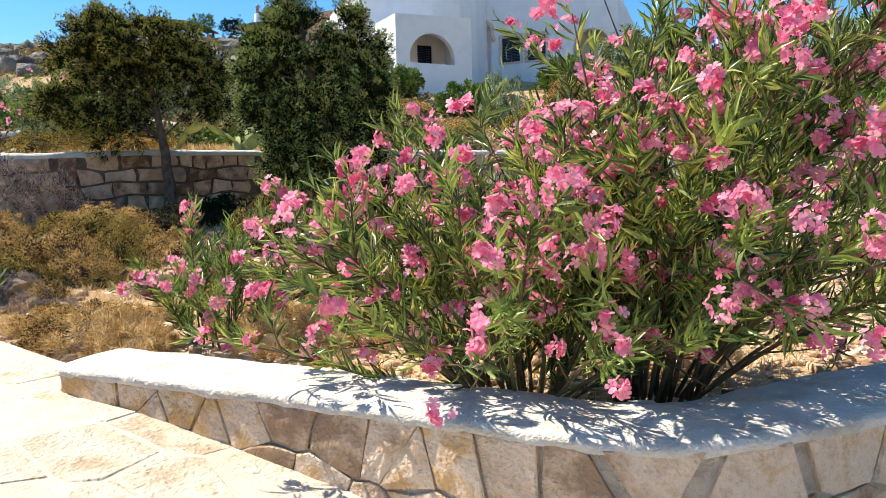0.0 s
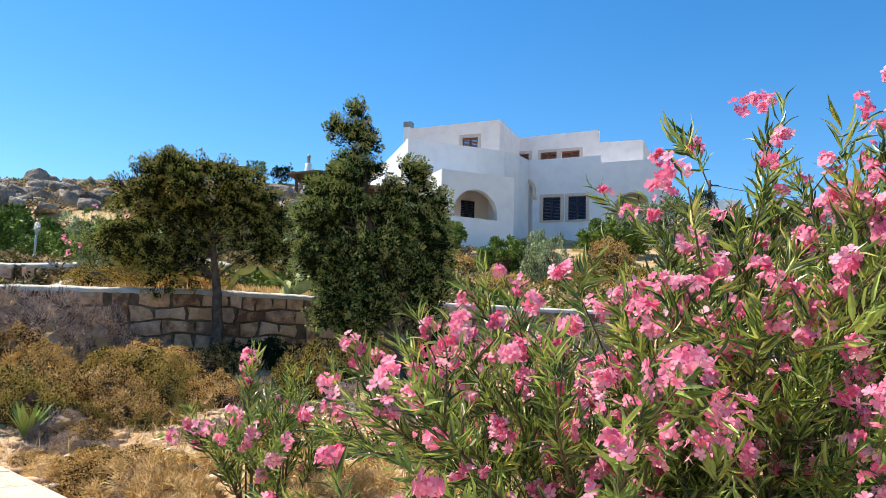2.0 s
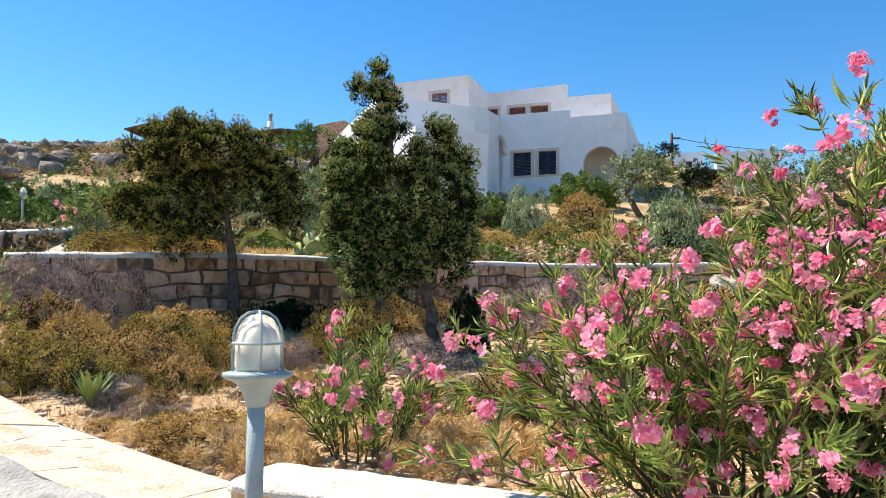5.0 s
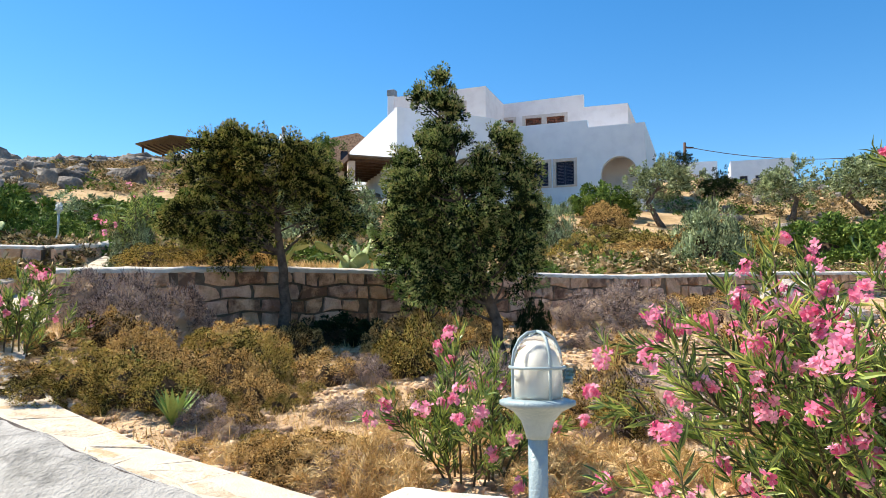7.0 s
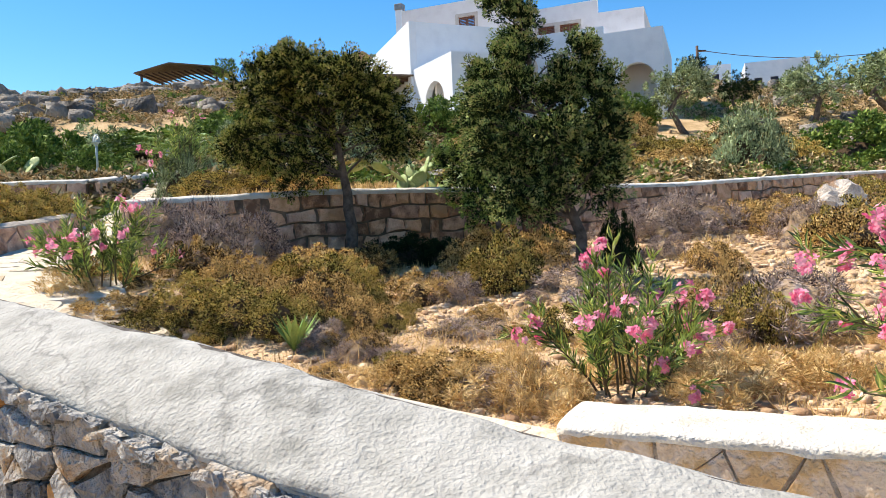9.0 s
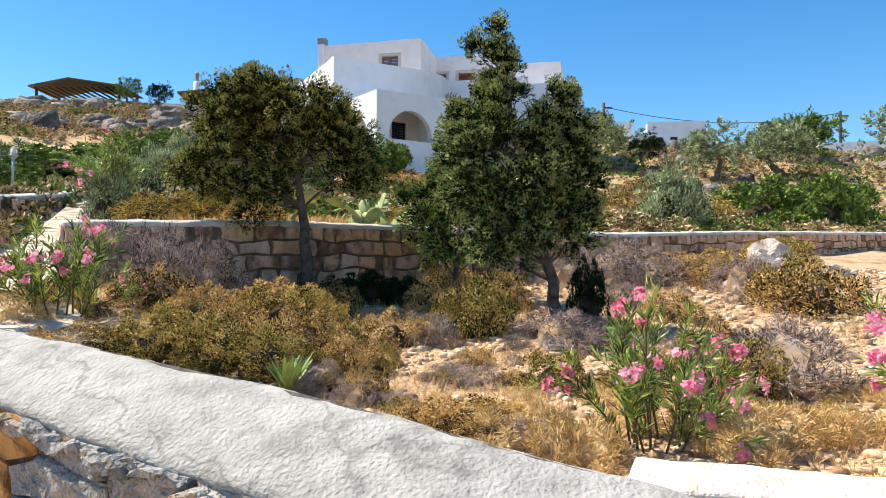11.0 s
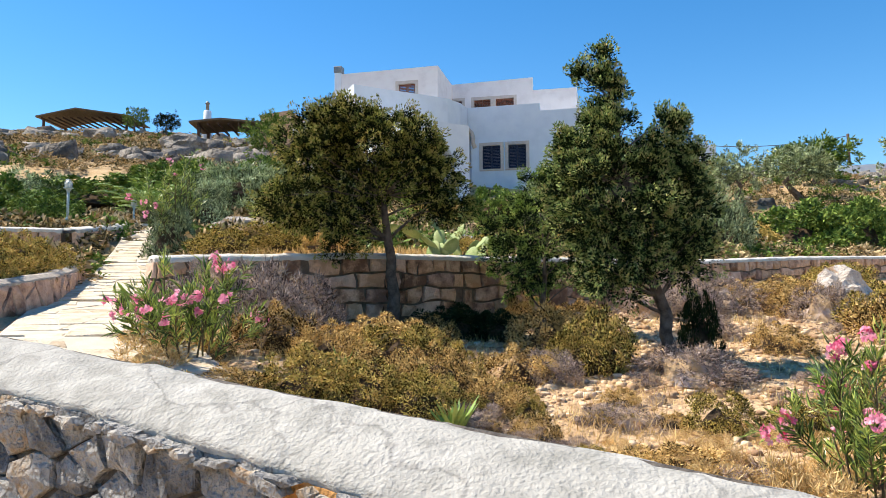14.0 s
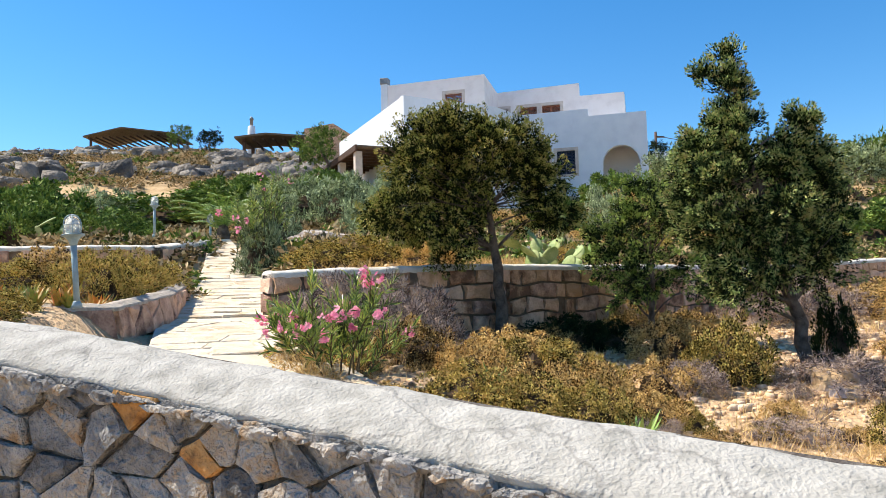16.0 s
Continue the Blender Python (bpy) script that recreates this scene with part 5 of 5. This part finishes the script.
def far_house(label, x, y, w, d, h, z, turn, openings):
    t = thing("far_house", label, "house", Matrix.Translation((x, y, z)) @ Matrix.Rotation(radians(turn), 4, "Z"), "white houses on the ridge")
    part("wall", slab([(0, -5), (w, -5), (w, h), (0, h)], [[(a, b), (a + 0.7, b), (a + 0.7, b + 0.9), (a, b + 0.9)] for a, b in openings], 0.3), M_WHITE, t)
    part("side_wall", box(0, 0.3, 0.305, d, -5, h - 0.003), M_WHITE, t)
    part("side_wall", box(w - 0.3, w, 0.305, d, -5, h - 0.003), M_WHITE, t)
    part("roof", box(0.305, w - 0.305, 0.305, d, h - 0.5, h - 0.3), M_WHITE, t)
    for a, b in openings:
        part("window", box(a, a + 0.7, 0.2, 0.25, b, b + 0.9), M_SHUTTER, t)
    return t


def pergola(label, x, y, z, w, d, h, turn, gable=0.0):
    t = thing("pergola", label, "pergola", Matrix.Translation((x, y, z)) @ Matrix.Rotation(radians(turn), 4, "Z"))
    for px, py in ((0.2, 0.2), (w - 0.3, 0.2), (0.2, d - 0.3), (w - 0.3, d - 0.3)):
        part("post", box(px, px + 0.25, py, py + 0.25, -4, h), M_WOODDARK, t)
    bm = bmesh.new()
    for y0, y1 in ((0, d),):
        v = [bm.verts.new(p) for p in ((-0.4, y0 - 0.4, h), (w * 0.42, y0 - 0.4, h + gable), (w + 0.4, y0 - 0.4, h), (w + 0.4, y1 + 0.4, h), (w * 0.42, y1 + 0.4, h + gable), (-0.4, y1 + 0.4, h))]
        bm.faces.new((v[0], v[1], v[4], v[5])), bm.faces.new((v[1], v[2], v[3], v[4]))
    g = bmesh.ops.extrude_face_region(bm, geom=bm.faces[:])
    for e in g["geom"]:
        if isinstance(e, bmesh.types.BMVert):
            e.co.z += 0.16
    bmesh.ops.recalc_face_normals(bm, faces=bm.faces[:])
    part("roof", bm, M_REED, t)
    for k in range(int(w / 0.9)):
        part("rafter", box(0.3 + k * 0.9, 0.42 + k * 0.9, -0.3, d + 0.3, h - 0.2, h - 0.01), M_WOODDARK, t)


def build_far():
    far_house("white flat-roofed house on the ridge", 26.2, 72.5, 5.6, 5, 3.6, 13.5, -18, [(0.8, 1.2), (2.2, 1.2), (4.2, 1.6)])
    far_house("white house with a chimney on the ridge", 21.8, 76.5, 4.4, 4, 3.2, 14.6, -10, [(0.8, 1.4), (2.6, 1.4)])
    far_house("low white annexe below the ridge houses", 22.5, 66.5, 3.2, 4, 2.6, 11.3, -14, [(1.2, 0.9)])
    far_house("long low white house behind trees", 37.0, 66.0, 9.0, 5, 2.6, 11.4, -25, [(1.0, 1.0), (3.0, 1.0), (5.5, 1.0)])
    pergola("open shelter with a shallow reed roof on the hilltop", -42.5, 101.5, 22.7, 11.0, 6.0, 2.7, -8, 1.0)
    pergola("flat timber pergola beside a stone house", -18.0, 70.5, 15.2, 5.6, 4.0, 2.7, -4, 0.3)
    t = thing("stone_house", "small tan stone house beside a pergola", "house", Matrix.Translation((-12.2, 70.0, 14.0)))
    part("wall", slab([(0, 0), (5.4, 0), (5.4, 3.4), (2.6, 5.2), (0, 4.7)], [[(1.0, 2.6), (1.7, 2.6), (1.7, 3.5), (1.0, 3.5)]], 0.4), M_STONE_WARM, t)
    part("side_wall", box(0, 0.4, 0.405, 5, 0, 4.6), M_STONE_WARM, t)
    part("side_wall", box(5.0, 5.4, 0.405, 5, 0, 3.3), M_STONE_WARM, t)
    part("window", box(1.0, 1.7, 0.2, 0.25, 2.6, 3.5), M_SHUTTER, t)
    ch = thing("far_chimney", "white chimney pot behind the pergola", "chimney", Matrix.Translation((-17.8, 76, 16)))
    part("shaft", mesh_of("shaft", *lathe([(0.45, 0), (0.4, 3.0), (0.36, 4.4), (0.3, 4.45)], 12), True), M_WHITE, ch)
    part("pot", mesh_of("pot", *lathe([(0.16, 4.45), (0.16, 5.1), (0.25, 5.15), (0.05, 5.4)], 10), True), M_GREYMETAL, ch)
    # Field walls and a low outbuilding on the slope.
    w = part("field_wall", strip_wall([(-46, 47.0), (-24.6, 50.6)], [9.5, 9.55], 6.0, 0.5), M_STONE_WARM)
    tagged(w, "long low stone field wall with pale top", "wall", kind="structure")
    part("coping", strip_wall([(-46, 46.9), (-24.6, 50.5)], [9.75, 9.8], 9.555, 0.7), M_CAP, w)
    o = thing("outbuilding", "low stone outbuilding with a flat pale roof", "building", Matrix.Translation((-24.3, 50.6, 0)) @ Matrix.Rotation(radians(10), 4, "Z"))
    part("wall", box(0, 8.2, 0, 3, 6.0, 9.75), M_STONE_WARM, o)
    part("roof", box(-0.3, 8.5, -0.3, 3.3, 9.755, 10.15, 0.05), M_CAP, o)
    # Power line.
    for x, y, z0, z1 in ((23.3, 77.0, 12.0, 20.0), (48.5, 74.5, 10.0, 19.4)):
        p = thing("power_pole", "dark wooden power pole with a wire", "pole", Matrix.Translation((x, y, z0)))
        part("pole", mesh_of("pole", *tube([(0, 0, 0), (0, 0, z1 - z0)], [0.2, 0.14], 8), True), M_WOODDARK, p)
        part("crossarm", box(-0.1, 0.9, -0.08, 0.08, z1 - z0 - 0.6, z1 - z0 - 0.45), M_WOODDARK, p)
    wire = [(23.3 + 25.2 * k, 77 - 2.5 * k, 19.6 - 0.4 * k - 5.5 * k * (1 - k)) for k in np.linspace(0, 1, 14)]
    tagged(part("power_wire", mesh_of("wire", *tube(wire, [0.035] * 14, 5), True), M_WOODDARK), "thin black overhead wire", "wire")


# ---- assembly ----
build_walls()
build_path()
build_trees()
build_house()
build_far()
build_lamp("grey-blue caged bollard lamp on the boundary wall", Matrix.Translation((-1.74, 2.32, 0.76)))
build_lamp("grey-blue caged bollard lamp leaning in the planted bed", Matrix.Translation((-8.91, 8.7, 1.95)) @ Matrix.Rotation(radians(-4), 4, "Y"))
build_lamp("grey-blue caged bollard lamp behind the upper wall", Matrix.Translation((-10.72, 17.6, 3.52)))
build_lamp("small caged bollard lamp beside the palm", Matrix.Translation((-10.3, 21.0, 3.6)))
oleander("tall pink-flowering oleander behind the planter wall", (1.2, 4.3, 0.42), 46, 2.5, 1.35, 900, 400, (0.3, -0.3), low=0.16)
oleander("lower pink-flowering oleander leaning over the planter wall", (0.4, 4.3, 0.42), 36, 1.6, 1.4, 460, 190, (-0.25, -0.3), low=0.06)
oleander("small pink-flowering oleander at the end of the planter wall", (-1.75, 5.85, 0.45), 18, 1.05, 0.80, 150, 40, size=0.75, singles=150)
oleander("pink oleander beside the flagstone steps", (-6.62, 8.5, 1.28), 20, 0.90, 0.75, 150, 24, size=0.8, singles=150)
oleander("sparse oleander with faded flowers above the terrace wall", (-8.3, 16.2, 2.9), 14, 1.7, 0.7, 110, 7, singles=60)

for x, y, r, h in [(-5.35, 8.95, 0.40, 0.45), (-4.27, 8.73, 0.48, 0.5), (-4.7, 10.6, 0.72, 0.5), (-2.1, 13.6, 0.6, 0.6), (-2.49, 11.16, 0.53, 0.6), (-3.32, 9.48, 0.45, 0.44), (-2.97, 6.34, 0.45, 0.25), (3.9, 16.2, 0.75, 0.6), (2.9, 15.9, 0.7, 0.5), (-6.86, 8.9, 0.42, 0.34), (-6.2, 7.75, 0.40, 0.31), (-4.1, 11.3, 0.45, 0.45), (3.07, 11.38, 0.8, 0.8), (3.38, 14.47, 0.63, 0.65)]:
    shrub("gold", x, y, r, h)
for x, y, r, h in [(-3.06, 6.1, 0.36, 0.25), (-0.31, 7.73, 0.38, 0.55), (-1.2, 13.6, 0.46, 0.41), (-3.3, 6.3, 0.3, 0.26), (-3.73, 7.12, 0.21, 0.26), (0.7, 10.95, 0.41, 0.42), (-5.9, 9.3, 0.45, 0.5), (-4.9, 8.3, 0.42, 0.42), (-3.9, 8.1, 0.36, 0.36), (-1.7, 11.8, 0.5, 0.5)]:
    shrub("gold", x, y, r, h)
for x, y, r, h in [(-5.51, 8.02, 0.46, 0.42), (-4.59, 9.6, 0.55, 0.5), (-5.03, 7.75, 0.44, 0.4), (-5.8, 7.5, 0.36, 0.3), (-4.58, 7.56, 0.38, 0.38), (-2.44, 9.83, 0.43, 0.5), (-3.57, 7.88, 0.18, 0.2), (-2.05, 7.45, 0.31, 0.36), (3.6, 12.6, 0.7, 0.75), (-3.97, 9.24, 0.3, 0.46), (-0.25, 6.17, 0.15, 0.22), (-3.52, 8.36, 0.2, 0.23), (5.6, 17.2, 0.9, 0.7), (-0.36, 7.0, 0.36, 0.5), (6.4, 17.6, 1.0, 0.8), (-1.41, 7.34, 0.3, 0.3), (-2.26, 9.9, 0.5, 0.7), (-4.2, 9.9, 0.4, 0.5)]:
    shrub("olive", x, y, r, h)
for x, y, r, h in [(-5.96, 10.1, 0.55, 0.68), (-6.1, 11.2, 0.6, 0.66), (1.9, 15.2, 0.9, 0.85), (-2.79, 7.74, 0.36, 0.2), (3.3, 13.8, 0.6, 0.7), (-2.94, 9.47, 0.35, 0.38), (-1.4, 9.3, 0.62, 0.42), (0.05, 7.25, 0.58, 0.6), (1.0, 14.6, 0.8, 0.75), (-2.59, 6.0, 0.35, 0.21), (0.42, 12.2, 0.37, 0.37), (-4.15, 7.32, 0.25, 0.28), (-6.7, 10.6, 0.5, 0.55), (0.2, 14.2, 0.6, 0.55), (-6.75, 10.6, 0.5, 0.72), (-6.2, 10.7, 0.55, 0.8), (-5.7, 11.0, 0.5, 0.75)]:
    shrub("grey", x, y, r, h)
for x, y, r, h in [(-0.84, 5.97, 0.38, 0.3), (-2.3, 5.7, 0.25, 0.3), (-0.3, 5.9, 0.25, 0.27), (-2.51, 5.75, 0.22, 0.33), (-1.15, 6.2, 0.34, 0.26), (-2.87, 5.95, 0.3, 0.26), (-1.3, 5.5, 0.25, 0.28), (-6.9, 8.2, 0.3, 0.3), (0.4, 5.6, 0.3, 0.3), (1.6, 5.3, 0.35, 0.35)]:
    shrub("straw", x, y, r, h)
# Small dry tufts and cushions between the larger ones.
for kind, n, (x0, x1), (y0, y1) in (("straw", 34, (-4.2, 1.6), (5.4, 7.4)), ("gold", 20, (-4.5, 1.2), (6.0, 8.6)), ("grey", 18, (-4.2, 2.5), (5.8, 9.8)), ("olive", 14, (-6.4, -2.6), (6.6, 9.6)), ("gold", 16, (-7.2, -3.0), (8.4, 11.4)), ("grey", 10, (0.0, 4.5), (12.0, 16.0))):
    while n:
        x, y = rng.uniform(x0, x1), rng.uniform(y0, y1)
        if free_ground(x, y) and y < np.interp(x, WX, WY) - 0.4 and math.hypot(x + 1.75, y - 5.85) > 0.3:
            shrub(kind, x, y, rng.uniform(0.10, 0.22), rng.uniform(0.10, 0.22))
            n -= 1
for x, y, r, h in [(-0.75, 10.35, 0.30, 0.85), (-3.6, 12.2, 0.7, 0.5), (-3.0, 12.0, 0.45, 0.42)]:
    shrub("dark", x, y, r, h)
for x, y, r, h in [(5.5, 26.2, 1.5, 0.8), (6.1, 36.8, 1.26, 1.1), (11.5, 38.1, 1.36, 0.9), (6.7, 40.0, 1.07, 1.2), (3.7, 23.9, 1.09, 0.7), (-5.4, 13.6, 0.5, 0.38), (9.5, 33.0, 1.3, 0.9), (0.5, 26.0, 1.0, 0.7), (-1.5, 30.0, 1.1, 0.8), (-10.2, 11.5, 0.6, 0.6)]:
    shrub("gold", x, y, r, h)
for x, y, r, h in [(-6.65, 14.76, 1.0, 0.45), (-5.54, 14.3, 0.68, 0.36), (-6.9, 13.2, 0.6, 0.4), (-2.56, 15.8, 0.63, 0.42), (-9.9, 13.4, 0.6, 0.45), (-12.2, 14.2, 0.8, 0.4), (-6.1, 14.0, 0.6, 0.38), (-3.0, 16.4, 0.71, 0.35), (6.3, 29.9, 1.38, 0.92), (3.0, 27.7, 1.04, 0.83), (8.8, 26.4, 1.5, 1.0), (5.3, 32.4, 1.35, 0.74), (-5.0, 18.0, 0.9, 0.5), (0.5, 20.0, 0.9, 0.6), (-9.4, 7.9, 0.45, 0.25), (-10.2, 7.7, 0.45, 0.25), (-9.6, 11.6, 0.6, 0.5), (-10.4, 10.9, 0.6, 0.45), (-11.3, 10.3, 0.6, 0.45), (-9.5, 12.8, 0.55, 0.55), (-10.4, 12.4, 0.7, 0.4), (-11.4, 12.8, 0.7, 0.4), (-9.8, 14.6, 0.45, 0.4), (-9.4, 10.5, 0.45, 0.6), (-9.5, 11.9, 0.5, 0.6)]:
    shrub("olive", x, y, r, h)
for x, y, r, h in [(-8.35, 15.9, 0.45, 1.1), (-7.35, 26.7, 1.2, 1.7), (-8.6, 28.1, 1.5, 1.5), (6.0, 22.6, 1.1, 1.9), (-8.9, 22.0, 0.8, 1.3), (2.3, 28.7, 0.86, 2.1), (-15.5, 28.3, 1.3, 1.4), (-6.0, 24.0, 1.2, 1.6), (-9.4, 25.5, 1.0, 1.5), (-5.5, 28.5, 1.4, 1.8)]:
    shrub("sage", x, y, r, h)
for x, y, r, h in [(-13.4, 29.2, 2.2, 1.1), (-12.3, 36.5, 2.1, 1.6), (-15.5, 22.5, 1.3, 1.6), (-13.2, 23.0, 1.1, 1.0), (-11.2, 32.4, 2.2, 1.4), (1.1, 31.6, 1.27, 1.4), (-15.9, 30.9, 1.5, 1.0), (-2.5, 35.6, 1.8, 1.8), (11.9, 27.8, 2.0, 1.7), (14.4, 28.2, 1.6, 2.0), (-16.5, 25.5, 1.6, 1.7), (-12.0, 20.2, 0.8, 0.8), (7.5, 43.5, 1.9, 2.0), (-8.0, 33.0, 1.6, 1.6), (-14.0, 19.5, 1.0, 1.1), (18, 33, 2.2, 2.0), (-18.6, 23.5, 1.6, 1.8)]:
    shrub("green", x, y, r, h)

small_tree("olive", 10.0, 40.5, 3.8, 3.7, M_SAGE, "grey-green olive tree on the slope below the house")
small_tree("olive", 18.5, 44.0, 3.8, 3.4, M_SAGE, "grey-green olive tree with a forked trunk")
small_tree("olive", 23.5, 45.0, 4.6, 3.2, M_SAGE, "broad grey-green olive tree on the slope")
small_tree("olive", 15.5, 47.5, 2.6, 2.4, M_JUNIPER2, "small dark evergreen tree on the slope", "evergreen_tree")
small_tree("olive", 28.5, 51.0, 5.6, 3.0, M_GREEN, "broad bright green tree below the ridge", "broad_tree")
small_tree("olive", 29.5, 42.0, 4.4, 5.0, M_SAGE, "tall silvery tree at the edge of the slope")
small_tree("olive", 36.0, 47.0, 5.0, 3.4, M_SAGE, "grey-green olive tree on the far slope")
small_tree("olive", 20.8, 71.0, 2.6, 4.2, M_JUNIPER2, "dark pine on the ridge", "pine_tree")
small_tree("olive", -9.3, 46.5, 3.0, 3.4, M_GREEN, "leafy green tree beside the veranda", "leafy_tree")
small_tree("olive", -26.6, 99.0, 3.4, 3.2, M_JUNIPER, "wind-bent tree on the ridge", "ridge_tree")
small_tree("olive", -30.0, 98.0, 3.2, 3.4, M_GREEN, "wind-bent green tree on the ridge", "ridge_tree")

cactus(-3.9, 13.9, 2.42, "prickly pear with flat green pads behind the terrace wall", 18, 1.0)
cactus(-3.2, 14.5, 2.46, "small prickly pear behind the terrace wall", 10, 0.9)
cactus(-13.2, 19.0, 3.3, "prickly pear above the upper wall", 12, 1.2)
agave(-4.35, 7.15, "green spiky blade-leaved plant on stony soil", 26, 0.36)
agave(-5.2, 8.4, "green spiky blade-leaved plant among scrub", 16, 0.30)
agave(-2.4, 14.9, "pale agave above the terrace wall", 14, 0.55)
palm(-10.05, 21.3, 3.7)
for k in range(95):
    ku = rng.uniform()
    px, py = -9.0 - 3.6 * ku, 9.2 - 1.5 * ku + rng.uniform(-0.75, 1.0)
    agave(px, py, "red and green trailing succulent in the edged bed", 15, 0.24, None, M_ICE, "ice_plant")
boulder("pale pink-veined boulder before the terrace wall", 4.9, 15.6, (0.55, 0.45, 0.5), 3)
boulder("grey slab of rock beside the pale boulder", 5.9, 15.3, (0.7, 0.5, 0.28), 5)
boulder("flat tan rock on the terrace", -7.4, 20.4, (1.0, 0.6, 0.34), 8)
boulder("white rock behind the prickly pear", -2.7, 16.6, (0.5, 0.35, 0.26), 11, None, M_CAP)
boulder("cream rock behind the prickly pear", -2.0, 17.0, (0.36, 0.3, 0.22), 14, None, M_CAP)
boulder("big dark outcrop on the hilltop", -58.0, 96.0, (2.6, 2.0, 1.9), 21, None, M_HILLROCK)
boulder("grey outcrop above the slope", -17.5, 64.0, (1.8, 1.2, 0.9), 23, None, M_HILLROCK)
boulder("grey outcrop on the hillside", -27.5, 76.0, (1.6, 1.2, 1.0), 25, None, M_HILLROCK)
build_gravel()
build_grass()
build_far_slope()
